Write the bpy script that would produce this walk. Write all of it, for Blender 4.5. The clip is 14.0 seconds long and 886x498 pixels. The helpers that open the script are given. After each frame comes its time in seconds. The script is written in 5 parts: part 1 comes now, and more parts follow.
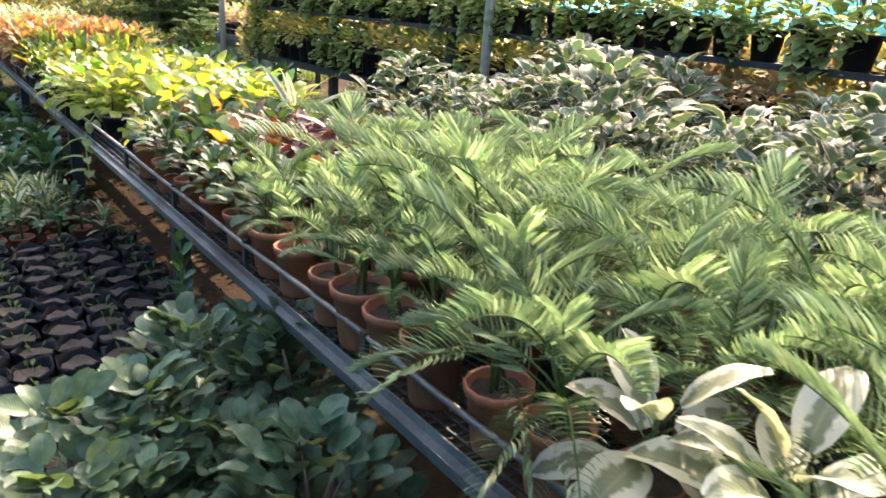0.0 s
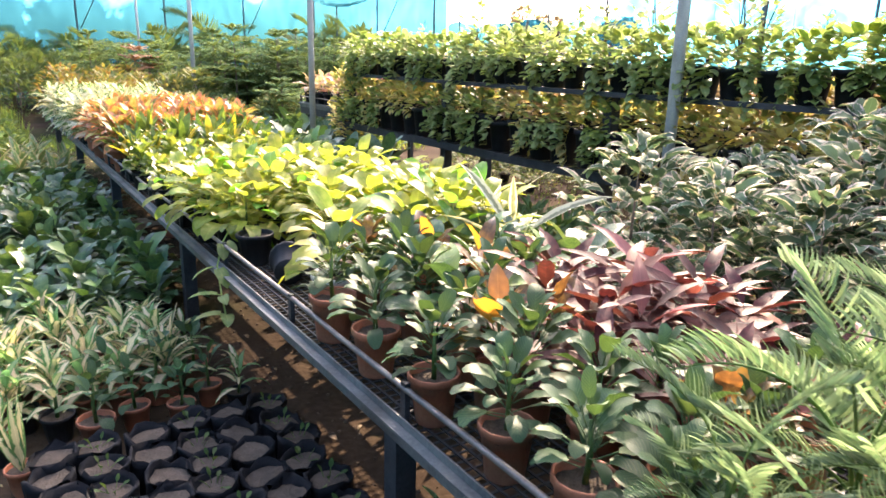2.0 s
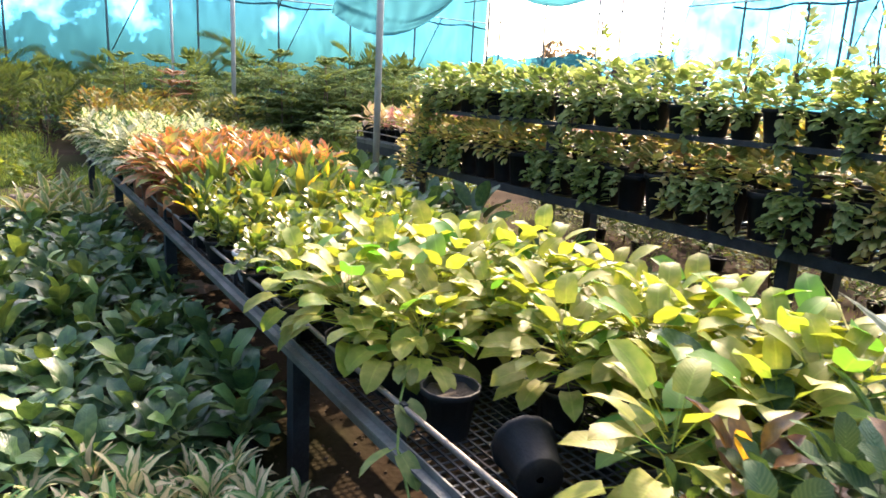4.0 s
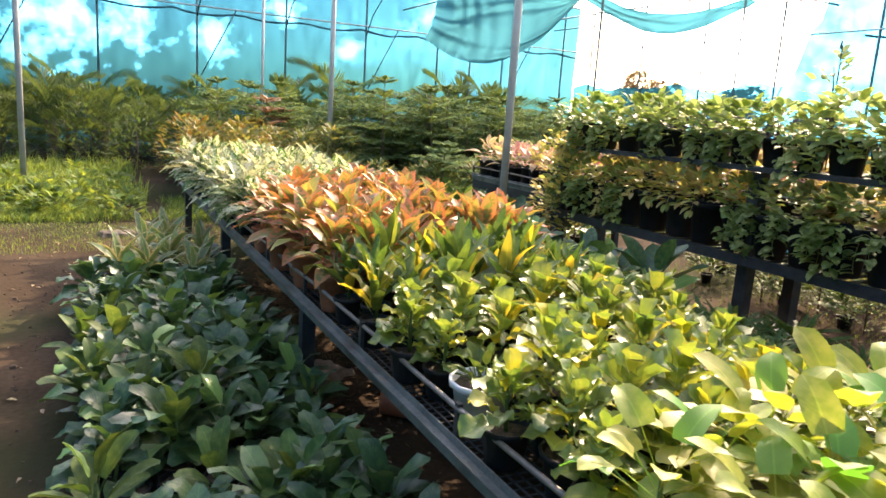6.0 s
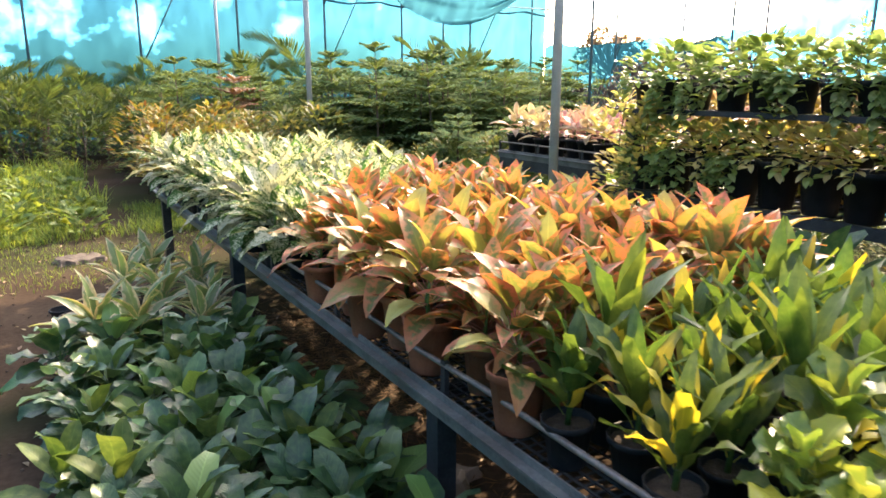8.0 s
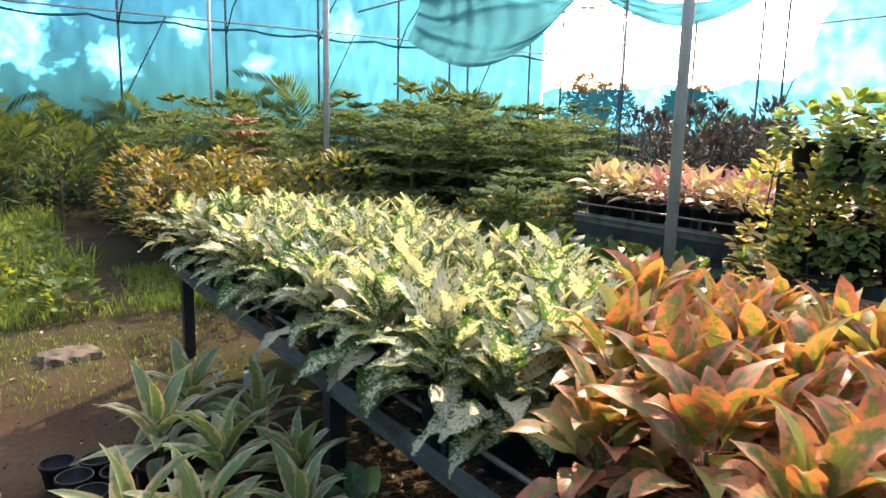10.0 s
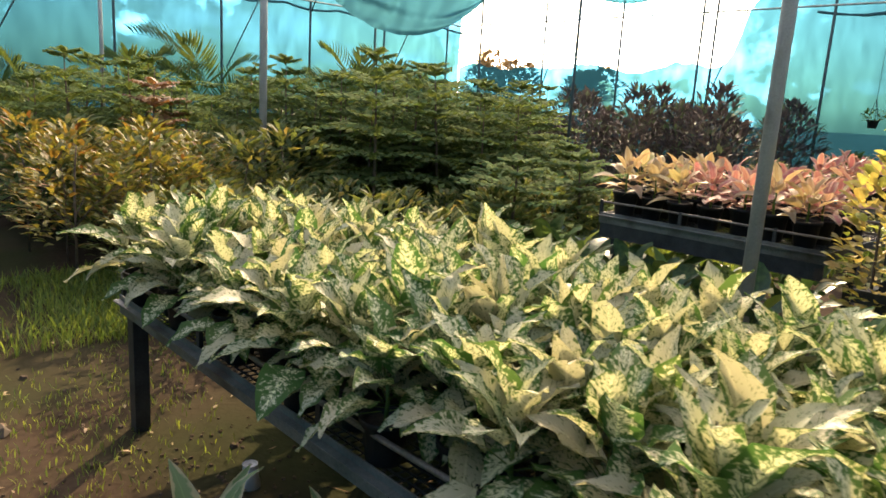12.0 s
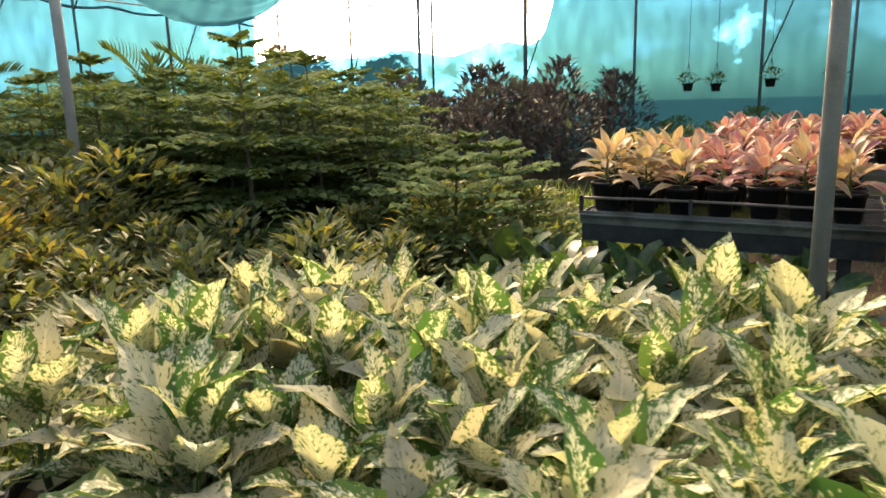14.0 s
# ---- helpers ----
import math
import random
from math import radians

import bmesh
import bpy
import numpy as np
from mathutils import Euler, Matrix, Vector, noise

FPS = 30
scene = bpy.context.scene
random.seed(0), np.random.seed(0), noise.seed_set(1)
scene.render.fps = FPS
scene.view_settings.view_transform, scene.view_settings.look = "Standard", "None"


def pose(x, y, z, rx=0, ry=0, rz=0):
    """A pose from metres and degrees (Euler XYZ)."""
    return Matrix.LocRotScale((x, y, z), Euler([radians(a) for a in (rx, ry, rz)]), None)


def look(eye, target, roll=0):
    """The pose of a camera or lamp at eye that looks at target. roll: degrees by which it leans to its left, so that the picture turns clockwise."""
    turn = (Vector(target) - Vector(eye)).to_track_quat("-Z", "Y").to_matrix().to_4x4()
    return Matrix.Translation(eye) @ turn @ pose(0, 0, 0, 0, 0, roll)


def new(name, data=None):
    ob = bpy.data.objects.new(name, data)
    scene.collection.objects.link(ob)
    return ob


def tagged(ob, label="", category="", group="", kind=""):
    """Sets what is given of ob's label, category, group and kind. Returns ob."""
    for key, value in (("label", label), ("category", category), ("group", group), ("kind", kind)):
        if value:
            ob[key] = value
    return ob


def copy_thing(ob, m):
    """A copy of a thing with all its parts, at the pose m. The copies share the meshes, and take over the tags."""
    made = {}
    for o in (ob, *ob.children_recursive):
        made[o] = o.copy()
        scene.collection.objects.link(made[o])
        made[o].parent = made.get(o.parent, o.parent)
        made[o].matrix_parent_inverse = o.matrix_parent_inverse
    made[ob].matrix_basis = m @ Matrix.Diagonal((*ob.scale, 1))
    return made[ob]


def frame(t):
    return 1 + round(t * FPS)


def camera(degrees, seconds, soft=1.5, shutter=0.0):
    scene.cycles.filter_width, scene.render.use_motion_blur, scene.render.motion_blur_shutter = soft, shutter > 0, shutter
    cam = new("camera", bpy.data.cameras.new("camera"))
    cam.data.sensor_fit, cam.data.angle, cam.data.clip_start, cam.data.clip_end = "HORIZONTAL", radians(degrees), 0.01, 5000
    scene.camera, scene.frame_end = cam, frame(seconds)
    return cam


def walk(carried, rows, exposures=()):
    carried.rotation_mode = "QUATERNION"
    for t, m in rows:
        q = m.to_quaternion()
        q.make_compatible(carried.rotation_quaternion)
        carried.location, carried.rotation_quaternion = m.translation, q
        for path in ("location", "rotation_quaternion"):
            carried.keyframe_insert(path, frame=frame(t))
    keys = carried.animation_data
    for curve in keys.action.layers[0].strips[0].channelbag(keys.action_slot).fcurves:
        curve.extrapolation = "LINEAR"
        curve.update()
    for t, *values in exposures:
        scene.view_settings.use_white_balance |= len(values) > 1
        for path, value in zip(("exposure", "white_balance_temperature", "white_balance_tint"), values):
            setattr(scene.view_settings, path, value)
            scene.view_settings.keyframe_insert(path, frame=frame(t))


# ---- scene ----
cam = camera(65.0, 14.0, 1.6, 0.15)
# seconds, eye x y z, turn about x y z
ROWS = [
    (0.0, 0.002, 0.095, 1.624, 70.42, -3.66, -36.64),
    (0.5, -0.033, 0.517, 1.637, 72.57, -1.22, -37.12),
    (1.0, -0.030, 0.910, 1.629, 72.94, -3.1, -33.38),
    (1.5, 0.010, 1.319, 1.625, 73.82, -2.28, -31.25),
    (2.0, 0.002, 1.718, 1.635, 74.58, -1.36, -33.23),
    (2.5, 0.002, 2.073, 1.647, 74.67, -2.06, -35.72),
    (3.0, 0.024, 2.486, 1.633, 76.85, -2.66, -32.83),
    (5.5, -0.094, 4.478, 1.656, 77.04, -3.22, -31.04),
    (6.0, -0.096, 4.846, 1.630, 78.94, -3.75, -26.73),
    (6.5, -0.047, 5.249, 1.647, 78.17, -2.18, -29.56),
    (7.0, -0.091, 5.639, 1.645, 77.67, -0.85, -36.47),
    (7.5, -0.134, 6.050, 1.605, 76.24, -2.53, -32.3),
    (8.0, -0.128, 6.558, 1.583, 76.71, -0.05, -30.99),
    (8.5, -0.139, 7.016, 1.616, 77.26, -3.11, -31.61),
    (9.0, -0.215, 7.455, 1.648, 78.39, -0.38, -30.82),
    (11.5, -0.220, 9.499, 1.645, 81.38, -3.77, -39.58),
    (12.0, -0.191, 9.940, 1.640, 78.25, -3.39, -42.58),
    (12.5, -0.117, 10.441, 1.622, 80.48, -2.71, -44.53),
    (13.0, -0.019, 10.888, 1.625, 79.95, -1.58, -52.35),
    (13.5, 0.069, 11.302, 1.629, 78.09, -1.53, -55.75),
    (14.0, 0.180, 11.702, 1.587, 78.07, 1.52, -60.29),
]
EXPOSURES = [(0.0, 2.8, 7300, 22), (1.0, 3.06, 7300, 24), (2.0, 3.0, 7200, 24), (2.5, 2.88, 7250, 21), (3.0, 2.66, 7250, 22), (6.0, 2.39, 7750, 20), (7.5, 2.56, 7650, 21), (8.5, 2.6, 7450, 21), (9.0, 2.55, 7350, 19), (11.5, 1.74, 8450, 19), (12.5, 1.74, 8550, 18), (13.0, 1.82, 8550, 18), (13.5, 1.56, 8550, 18), (14.0, 1.76, 8750, 19)]
walk(cam, [(t, pose(x, y, z, a, b, c)) for t, x, y, z, a, b, c in ROWS], EXPOSURES)

# ---- light: afternoon sun ahead, open sky ----
SUN_AZ, SUN_EL = 51.0, 31.0      # azimuth from +y towards +x, elevation
world = bpy.data.worlds.new("sky")
scene.world = world
world.use_nodes = True
wn, wl = world.node_tree.nodes, world.node_tree.links
wn.clear()


def wnode(kind, **kw):
    nd = wn.new(kind)
    for k, v in kw.items():
        nd.inputs[k].default_value = v
    return nd


sky = wn.new("ShaderNodeTexSky")
sky.sky_type = "NISHITA"
sky.sun_disc = False
sky.sun_elevation = radians(SUN_EL)
sky.sun_rotation = radians(SUN_AZ)
sky.dust_density = 3.0
coord = wn.new("ShaderNodeTexCoord")
stretch = wnode("ShaderNodeMapping", Scale=(2.2, 2.2, 4.5))
puffs = wnode("ShaderNodeTexNoise", Scale=1.5, Detail=7.0, Roughness=0.55)
sun_way = Vector((math.sin(radians(SUN_AZ)) * math.cos(radians(SUN_EL)), math.cos(radians(SUN_AZ)) * math.cos(radians(SUN_EL)), math.sin(radians(SUN_EL))))
near_sun = wn.new("ShaderNodeVectorMath")
near_sun.operation = "DOT_PRODUCT"
near_sun.inputs[1].default_value = sun_way
glow = wnode("ShaderNodeMapRange")
for k, v in (("From Min", 0.78), ("From Max", 1.0), ("To Min", 0.0), ("To Max", 0.30)):
    glow.inputs[k].default_value = v
add = wn.new("ShaderNodeMath")
add.operation = "ADD"
ramp = wn.new("ShaderNodeValToRGB")
ramp.color_ramp.elements[0].position, ramp.color_ramp.elements[1].position = 0.645, 0.745
# bright heaped clouds low over the net, ragged by noise; the last four stand in for sun glare
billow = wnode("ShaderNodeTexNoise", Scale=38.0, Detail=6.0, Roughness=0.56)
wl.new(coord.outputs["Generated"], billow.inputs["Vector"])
cloud_glare = None
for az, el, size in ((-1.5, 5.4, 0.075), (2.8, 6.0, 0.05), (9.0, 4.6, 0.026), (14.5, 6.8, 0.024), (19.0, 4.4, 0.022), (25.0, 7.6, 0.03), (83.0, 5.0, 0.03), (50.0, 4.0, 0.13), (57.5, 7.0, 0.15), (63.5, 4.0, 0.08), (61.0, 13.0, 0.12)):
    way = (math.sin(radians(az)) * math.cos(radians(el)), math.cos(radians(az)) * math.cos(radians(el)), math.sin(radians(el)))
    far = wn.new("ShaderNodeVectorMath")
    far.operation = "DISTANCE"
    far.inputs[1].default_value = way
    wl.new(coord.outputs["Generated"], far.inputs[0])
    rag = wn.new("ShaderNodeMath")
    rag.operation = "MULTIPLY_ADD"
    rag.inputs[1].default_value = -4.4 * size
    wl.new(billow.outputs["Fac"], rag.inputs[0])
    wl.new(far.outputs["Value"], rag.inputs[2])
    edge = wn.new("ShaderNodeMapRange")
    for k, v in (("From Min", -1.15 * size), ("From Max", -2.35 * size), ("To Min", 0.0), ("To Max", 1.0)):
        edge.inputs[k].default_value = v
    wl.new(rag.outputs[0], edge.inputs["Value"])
    if cloud_glare is None:
        cloud_glare = edge.outputs[0]
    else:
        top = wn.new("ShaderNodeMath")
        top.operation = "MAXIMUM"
        wl.new(cloud_glare, top.inputs[0])
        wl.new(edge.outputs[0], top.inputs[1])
        cloud_glare = top.outputs[0]
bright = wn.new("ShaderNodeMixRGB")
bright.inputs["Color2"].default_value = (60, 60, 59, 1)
wl.new(cloud_glare, bright.inputs["Fac"])
mix = wn.new("ShaderNodeMixRGB")
mix.inputs["Color2"].default_value = (19, 18, 17, 1)
back = wnode("ShaderNodeBackground", Strength=0.15)
out = wn.new("ShaderNodeOutputWorld")
wl.new(coord.outputs["Generated"], stretch.inputs["Vector"])
wl.new(stretch.outputs[0], puffs.inputs["Vector"])
wl.new(coord.outputs["Generated"], near_sun.inputs[0])
wl.new(near_sun.outputs["Value"], glow.inputs["Value"])
wl.new(puffs.outputs["Fac"], add.inputs[0])
wl.new(glow.outputs["Result"], add.inputs[1])
wl.new(add.outputs[0], ramp.inputs["Fac"])
wl.new(ramp.outputs["Color"], mix.inputs["Fac"])
wl.new(sky.outputs["Color"], mix.inputs["Color1"])
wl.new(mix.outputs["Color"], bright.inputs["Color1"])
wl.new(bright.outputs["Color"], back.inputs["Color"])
wl.new(back.outputs[0], out.inputs["Surface"])

sun = new("sun", bpy.data.lights.new("sun", "SUN"))
sun.data.energy, sun.data.angle, sun.data.color = 2.15, radians(0.6), (1.0, 0.88, 0.69)
sun.matrix_world = look(sun_way * 60, (0, 0, 0))


# ---- materials ----
def nodes_of(name):
    m = bpy.data.materials.new(name)
    m.use_nodes = True
    nt = m.node_tree
    nt.nodes.clear()
    return m, nt.nodes, nt.links


def surface(name, dark, light, rough=0.8, scale=8.0, fine=90.0, bump=0.15, metal=0.0, spec=0.4, vary=0.12, spots=None, spot_at=0.62):
    """An opaque surface with grain at two scales; vary: brightness change from object to object."""
    m, N, K = nodes_of(name)
    o = N.new("ShaderNodeOutputMaterial")
    b = N.new("ShaderNodeBsdfPrincipled")
    tc = N.new("ShaderNodeTexCoord")
    big, small = N.new("ShaderNodeTexNoise"), N.new("ShaderNodeTexNoise")
    big.inputs["Scale"].default_value, big.inputs["Detail"].default_value = scale, 5
    small.inputs["Scale"].default_value, small.inputs["Detail"].default_value = fine, 3
    for t in (big, small):
        K.new(tc.outputs["Object"], t.inputs["Vector"])
    r = N.new("ShaderNodeValToRGB")
    r.color_ramp.elements[0].position, r.color_ramp.elements[1].position = 0.33, 0.68
    r.color_ramp.elements[0].color, r.color_ramp.elements[1].color = (*dark, 1), (*light, 1)
    a = N.new("ShaderNodeMixRGB")
    a.inputs["Fac"].default_value = 0.4
    K.new(big.outputs["Fac"], a.inputs["Color1"])
    K.new(small.outputs["Fac"], a.inputs["Color2"])
    K.new(a.outputs[0], r.inputs["Fac"])
    col = r.outputs["Color"]
    if spots:
        sp = N.new("ShaderNodeTexNoise")
        sp.inputs["Scale"].default_value, sp.inputs["Detail"].default_value = scale * 0.35, 8
        K.new(tc.outputs["Object"], sp.inputs["Vector"])
        sr = N.new("ShaderNodeValToRGB")
        sr.color_ramp.elements[0].position, sr.color_ramp.elements[1].position = spot_at - 0.1, spot_at + 0.08
        K.new(sp.outputs["Fac"], sr.inputs["Fac"])
        sm = N.new("ShaderNodeMixRGB")
        sm.inputs["Color2"].default_value = (*spots, 1)
        K.new(sr.outputs["Color"], sm.inputs["Fac"])
        K.new(col, sm.inputs["Color1"])
        col = sm.outputs[0]
    inf = N.new("ShaderNodeObjectInfo")
    mr = N.new("ShaderNodeMapRange")
    mr.inputs["To Min"].default_value, mr.inputs["To Max"].default_value = 1 - vary, 1 + vary
    K.new(inf.outputs["Random"], mr.inputs["Value"])
    hsv = N.new("ShaderNodeHueSaturation")
    K.new(mr.outputs["Result"], hsv.inputs["Value"])
    K.new(col, hsv.inputs["Color"])
    K.new(hsv.outputs[0], b.inputs["Base Color"])
    b.inputs["Roughness"].default_value, b.inputs["Metallic"].default_value = rough, metal
    b.inputs["Specular IOR Level"].default_value = spec
    if bump:
        bp = N.new("ShaderNodeBump")
        bp.inputs["Strength"].default_value, bp.inputs["Distance"].default_value = bump, 0.02
        K.new(a.outputs[0], bp.inputs["Height"])
        K.new(bp.outputs[0], b.inputs["Normal"])
    K.new(b.outputs[0], o.inputs["Surface"])
    return m


def warm(c):
    """Greens of sun-grown leaves lean to yellow and are a little greyed."""
    if c[1] > c[0]:
        m = (c[0] + c[1] + c[2]) / 3
        return (min(1, (c[0] * 1.35) * 0.9 + 0.1 * m), c[1] * 0.94 + 0.06 * m, c[2] * 0.9 + 0.1 * m)
    return c


def leafy(name, base, second, pattern="plain", third=None, rough=0.42, through_light=0.4, at=0.5, glow_tint=None, spec=0.5, vary=0.25, hue=0.02, quilt=0.25):
    """A leaf: base and second colour laid out over the blade (UV: across, along), light shining through it."""
    base, second = warm(base), warm(second)
    m, N, K = nodes_of(name)
    o = N.new("ShaderNodeOutputMaterial")
    uv = N.new("ShaderNodeUVMap")
    uv.uv_map = "UVMap"
    sep = N.new("ShaderNodeSeparateXYZ")
    K.new(uv.outputs[0], sep.inputs[0])

    def maths(op, a, b=None):
        nd = N.new("ShaderNodeMath")
        nd.operation = op
        for k, v in ((0, a), (1, b)):
            if v is None:
                continue
            if isinstance(v, (int, float)):
                nd.inputs[k].default_value = v
            else:
                K.new(v, nd.inputs[k])
        return nd.outputs[0]

    def step(v, lo, hi):
        nd = N.new("ShaderNodeMapRange")
        nd.interpolation_type = "SMOOTHSTEP"
        nd.inputs["From Min"].default_value, nd.inputs["From Max"].default_value = lo, hi
        K.new(v, nd.inputs["Value"])
        return nd.outputs[0]

    def blend(fac, c1, c2):
        nd = N.new("ShaderNodeMixRGB")
        for k, v in (("Fac", fac), ("Color1", c1), ("Color2", c2)):
            if isinstance(v, tuple):
                nd.inputs[k].default_value = (*v, 1)
            elif isinstance(v, float):
                nd.inputs[k].default_value = v
            else:
                K.new(v, nd.inputs[k])
        return nd.outputs[0]

    across = maths("ABSOLUTE", maths("SUBTRACT", maths("MULTIPLY", sep.outputs["X"], 2.0), 1.0))
    along = sep.outputs["Y"]
    inf = N.new("ShaderNodeObjectInfo")
    geo = N.new("ShaderNodeNewGeometry")
    tc = N.new("ShaderNodeTexCoord")
    nz = N.new("ShaderNodeTexNoise")
    nz.noise_dimensions = "4D"
    nz.inputs["Scale"].default_value, nz.inputs["Detail"].default_value = (85.0 if pattern == "heart" else 62.0 if pattern == "tip" else 38.0), 6
    K.new(tc.outputs["Object"], nz.inputs["Vector"])
    rnd = maths("FRACT", maths("ADD", inf.outputs["Random"], geo.outputs["Random Per Island"]))
    K.new(maths("MULTIPLY", rnd, 37.0), nz.inputs["W"])
    n = nz.outputs["Fac"]
    rag = maths("SUBTRACT", n, 0.5)
    if pattern == "margin":      # second colour along the edges
        fac = step(maths("ADD", across, maths("MULTIPLY", rag, 1.6)), at - 0.12, at + 0.12)
        col = blend(fac, base, second)
    elif pattern == "heart":     # second colour in the middle, broken into specks along the side veins
        veins = maths("SINE", maths("MULTIPLY", maths("SUBTRACT", along, maths("MULTIPLY", across, 0.22)), 62.0))
        each = maths("SUBTRACT", rnd, 0.5)           # some leaves are nearly white, others mostly green
        mid = maths("ADD", maths("ADD", maths("ADD", across, maths("MULTIPLY", each, 0.9)), maths("MULTIPLY", rag, 3.4)), maths("MULTIPLY", veins, 0.10))
        fac = step(mid, at + 0.22, at - 0.22)
        fac.node.inputs["From Min"].default_value, fac.node.inputs["From Max"].default_value = at - 0.2, at + 0.2
        feather = N.new("ShaderNodeCombineXYZ")      # green streaks that follow the side veins
        K.new(maths("MULTIPLY", across, 4.5), feather.inputs["X"])
        K.new(maths("MULTIPLY", maths("SUBTRACT", along, maths("MULTIPLY", across, 0.24)), 38.0), feather.inputs["Y"])
        K.new(maths("MULTIPLY", rnd, 61.0), feather.inputs["Z"])
        dots = N.new("ShaderNodeTexNoise")
        dots.inputs["Scale"].default_value, dots.inputs["Detail"].default_value = 1.0, 5
        K.new(feather.outputs[0], dots.inputs["Vector"])
        patch = maths("ADD", maths("ADD", dots.outputs["Fac"], maths("MULTIPLY", each, 0.14)), maths("MULTIPLY", rag, 0.35))
        col = blend(maths("MAXIMUM", fac, maths("MULTIPLY", step(patch, 0.53, 0.595), 0.94)), second, base)
    elif pattern == "tip":       # second colour towards the tip and the rim
        fac = step(maths("ADD", maths("ADD", maths("MULTIPLY", along, 0.5), maths("MULTIPLY", across, 0.5)), maths("MULTIPLY", rag, 1.9)), at - 0.22, at + 0.22)
        col = blend(fac, base, second)
    elif pattern == "stripes":
        st = maths("SINE", maths("MULTIPLY", maths("SUBTRACT", along, maths("MULTIPLY", across, 0.3)), 55.0))
        col = blend(step(st, 0.2, 0.8), base, second)
    else:
        col = blend(step(n, 0.35, 0.7), base, second)
    if third:                    # some leaves are of a third colour altogether
        col = blend(step(rnd, 0.72, 0.98), col, third)
    rib = step(across, 0.09, 0.02)
    rib.node.inputs["From Min"].default_value, rib.node.inputs["From Max"].default_value = 0.02, 0.10
    lift = N.new("ShaderNodeMixRGB")
    lift.blend_type = "MULTIPLY"
    lift.inputs["Color2"].default_value = (0.8, 0.8, 0.8, 1)
    K.new(rib, lift.inputs["Fac"])
    K.new(col, lift.inputs["Color1"])
    hsv = N.new("ShaderNodeHueSaturation")
    K.new(lift.outputs[0], hsv.inputs["Color"])
    K.new(maths("ADD", maths("MULTIPLY", rnd, 2 * vary), 1.0 - vary), hsv.inputs["Value"])
    K.new(maths("ADD", maths("MULTIPLY", maths("FRACT", maths("MULTIPLY", rnd, 7.3)), 2 * hue), 0.5 - hue), hsv.inputs["Hue"])
    b = N.new("ShaderNodeBsdfPrincipled")
    K.new(hsv.outputs[0], b.inputs["Base Color"])
    b.inputs["Roughness"].default_value = rough
    b.inputs["Specular IOR Level"].default_value = spec
    bp = N.new("ShaderNodeBump")
    bp.inputs["Strength"].default_value, bp.inputs["Distance"].default_value = quilt, 0.004
    ribs = maths("SINE", maths("MULTIPLY", maths("SUBTRACT", along, maths("MULTIPLY", across, 0.25)), 75.0))
    K.new(maths("ADD", maths("MULTIPLY", ribs, 0.13), n), bp.inputs["Height"])
    K.new(bp.outputs[0], b.inputs["Normal"])
    tr = N.new("ShaderNodeBsdfTranslucent")
    tint = N.new("ShaderNodeMixRGB")
    tint.blend_type = "MULTIPLY"
    tint.inputs["Fac"].default_value = 1.0
    tint.inputs["Color2"].default_value = (*(glow_tint or (1.55, 1.3, 0.62)), 1)
    K.new(hsv.outputs[0], tint.inputs["Color1"])
    K.new(tint.outputs[0], tr.inputs["Color"])
    ms = N.new("ShaderNodeMixShader")
    ms.inputs["Fac"].default_value = through_light
    K.new(b.outputs[0], ms.inputs[1])
    K.new(tr.outputs[0], ms.inputs[2])
    K.new(ms.outputs[0], o.inputs["Surface"])
    return m


def shade_net(name, tint, weave, cover):
    """Woven shade net: see-through with a colour, the threads lit from behind."""
    m, N, K = nodes_of(name)
    o = N.new("ShaderNodeOutputMaterial")
    tp, df, tl = N.new("ShaderNodeBsdfTransparent"), N.new("ShaderNodeBsdfDiffuse"), N.new("ShaderNodeBsdfTranslucent")
    tc, nz = N.new("ShaderNodeTexCoord"), N.new("ShaderNodeTexNoise")
    nz.inputs["Scale"].default_value, nz.inputs["Detail"].default_value = 0.6, 6
    K.new(tc.outputs["Object"], nz.inputs["Vector"])
    r = N.new("ShaderNodeValToRGB")
    r.color_ramp.elements[0].color = (*[c * 0.8 for c in weave], 1)
    r.color_ramp.elements[1].color = (*[min(1, c * 1.15) for c in weave], 1)
    K.new(nz.outputs["Fac"], r.inputs["Fac"])
    K.new(r.outputs[0], df.inputs["Color"])
    K.new(r.outputs[0], tl.inputs["Color"])
    fine = N.new("ShaderNodeTexNoise")
    fine.inputs["Scale"].default_value, fine.inputs["Detail"].default_value = 3.5, 7
    flat = N.new("ShaderNodeMapping")
    flat.inputs["Scale"].default_value = (1.0, 1.0, 0.35)
    K.new(tc.outputs["Object"], flat.inputs["Vector"])
    K.new(flat.outputs[0], fine.inputs["Vector"])
    tr_ = N.new("ShaderNodeValToRGB")
    tr_.color_ramp.elements[0].position, tr_.color_ramp.elements[1].position = 0.3, 0.72
    tr_.color_ramp.elements[0].color = (*[c * 0.72 for c in tint], 1)
    tr_.color_ramp.elements[1].color = (*[min(1, c * 1.3) for c in tint], 1)
    K.new(fine.outputs["Fac"], tr_.inputs["Fac"])
    K.new(tr_.outputs[0], tp.inputs["Color"])
    a, b = N.new("ShaderNodeMixShader"), N.new("ShaderNodeMixShader")
    a.inputs["Fac"].default_value, b.inputs["Fac"].default_value = 0.6, cover
    K.new(df.outputs[0], a.inputs[1])
    K.new(tl.outputs[0], a.inputs[2])
    K.new(tp.outputs[0], b.inputs[1])
    K.new(a.outputs[0], b.inputs[2])
    K.new(b.outputs[0], o.inputs["Surface"])
    return m


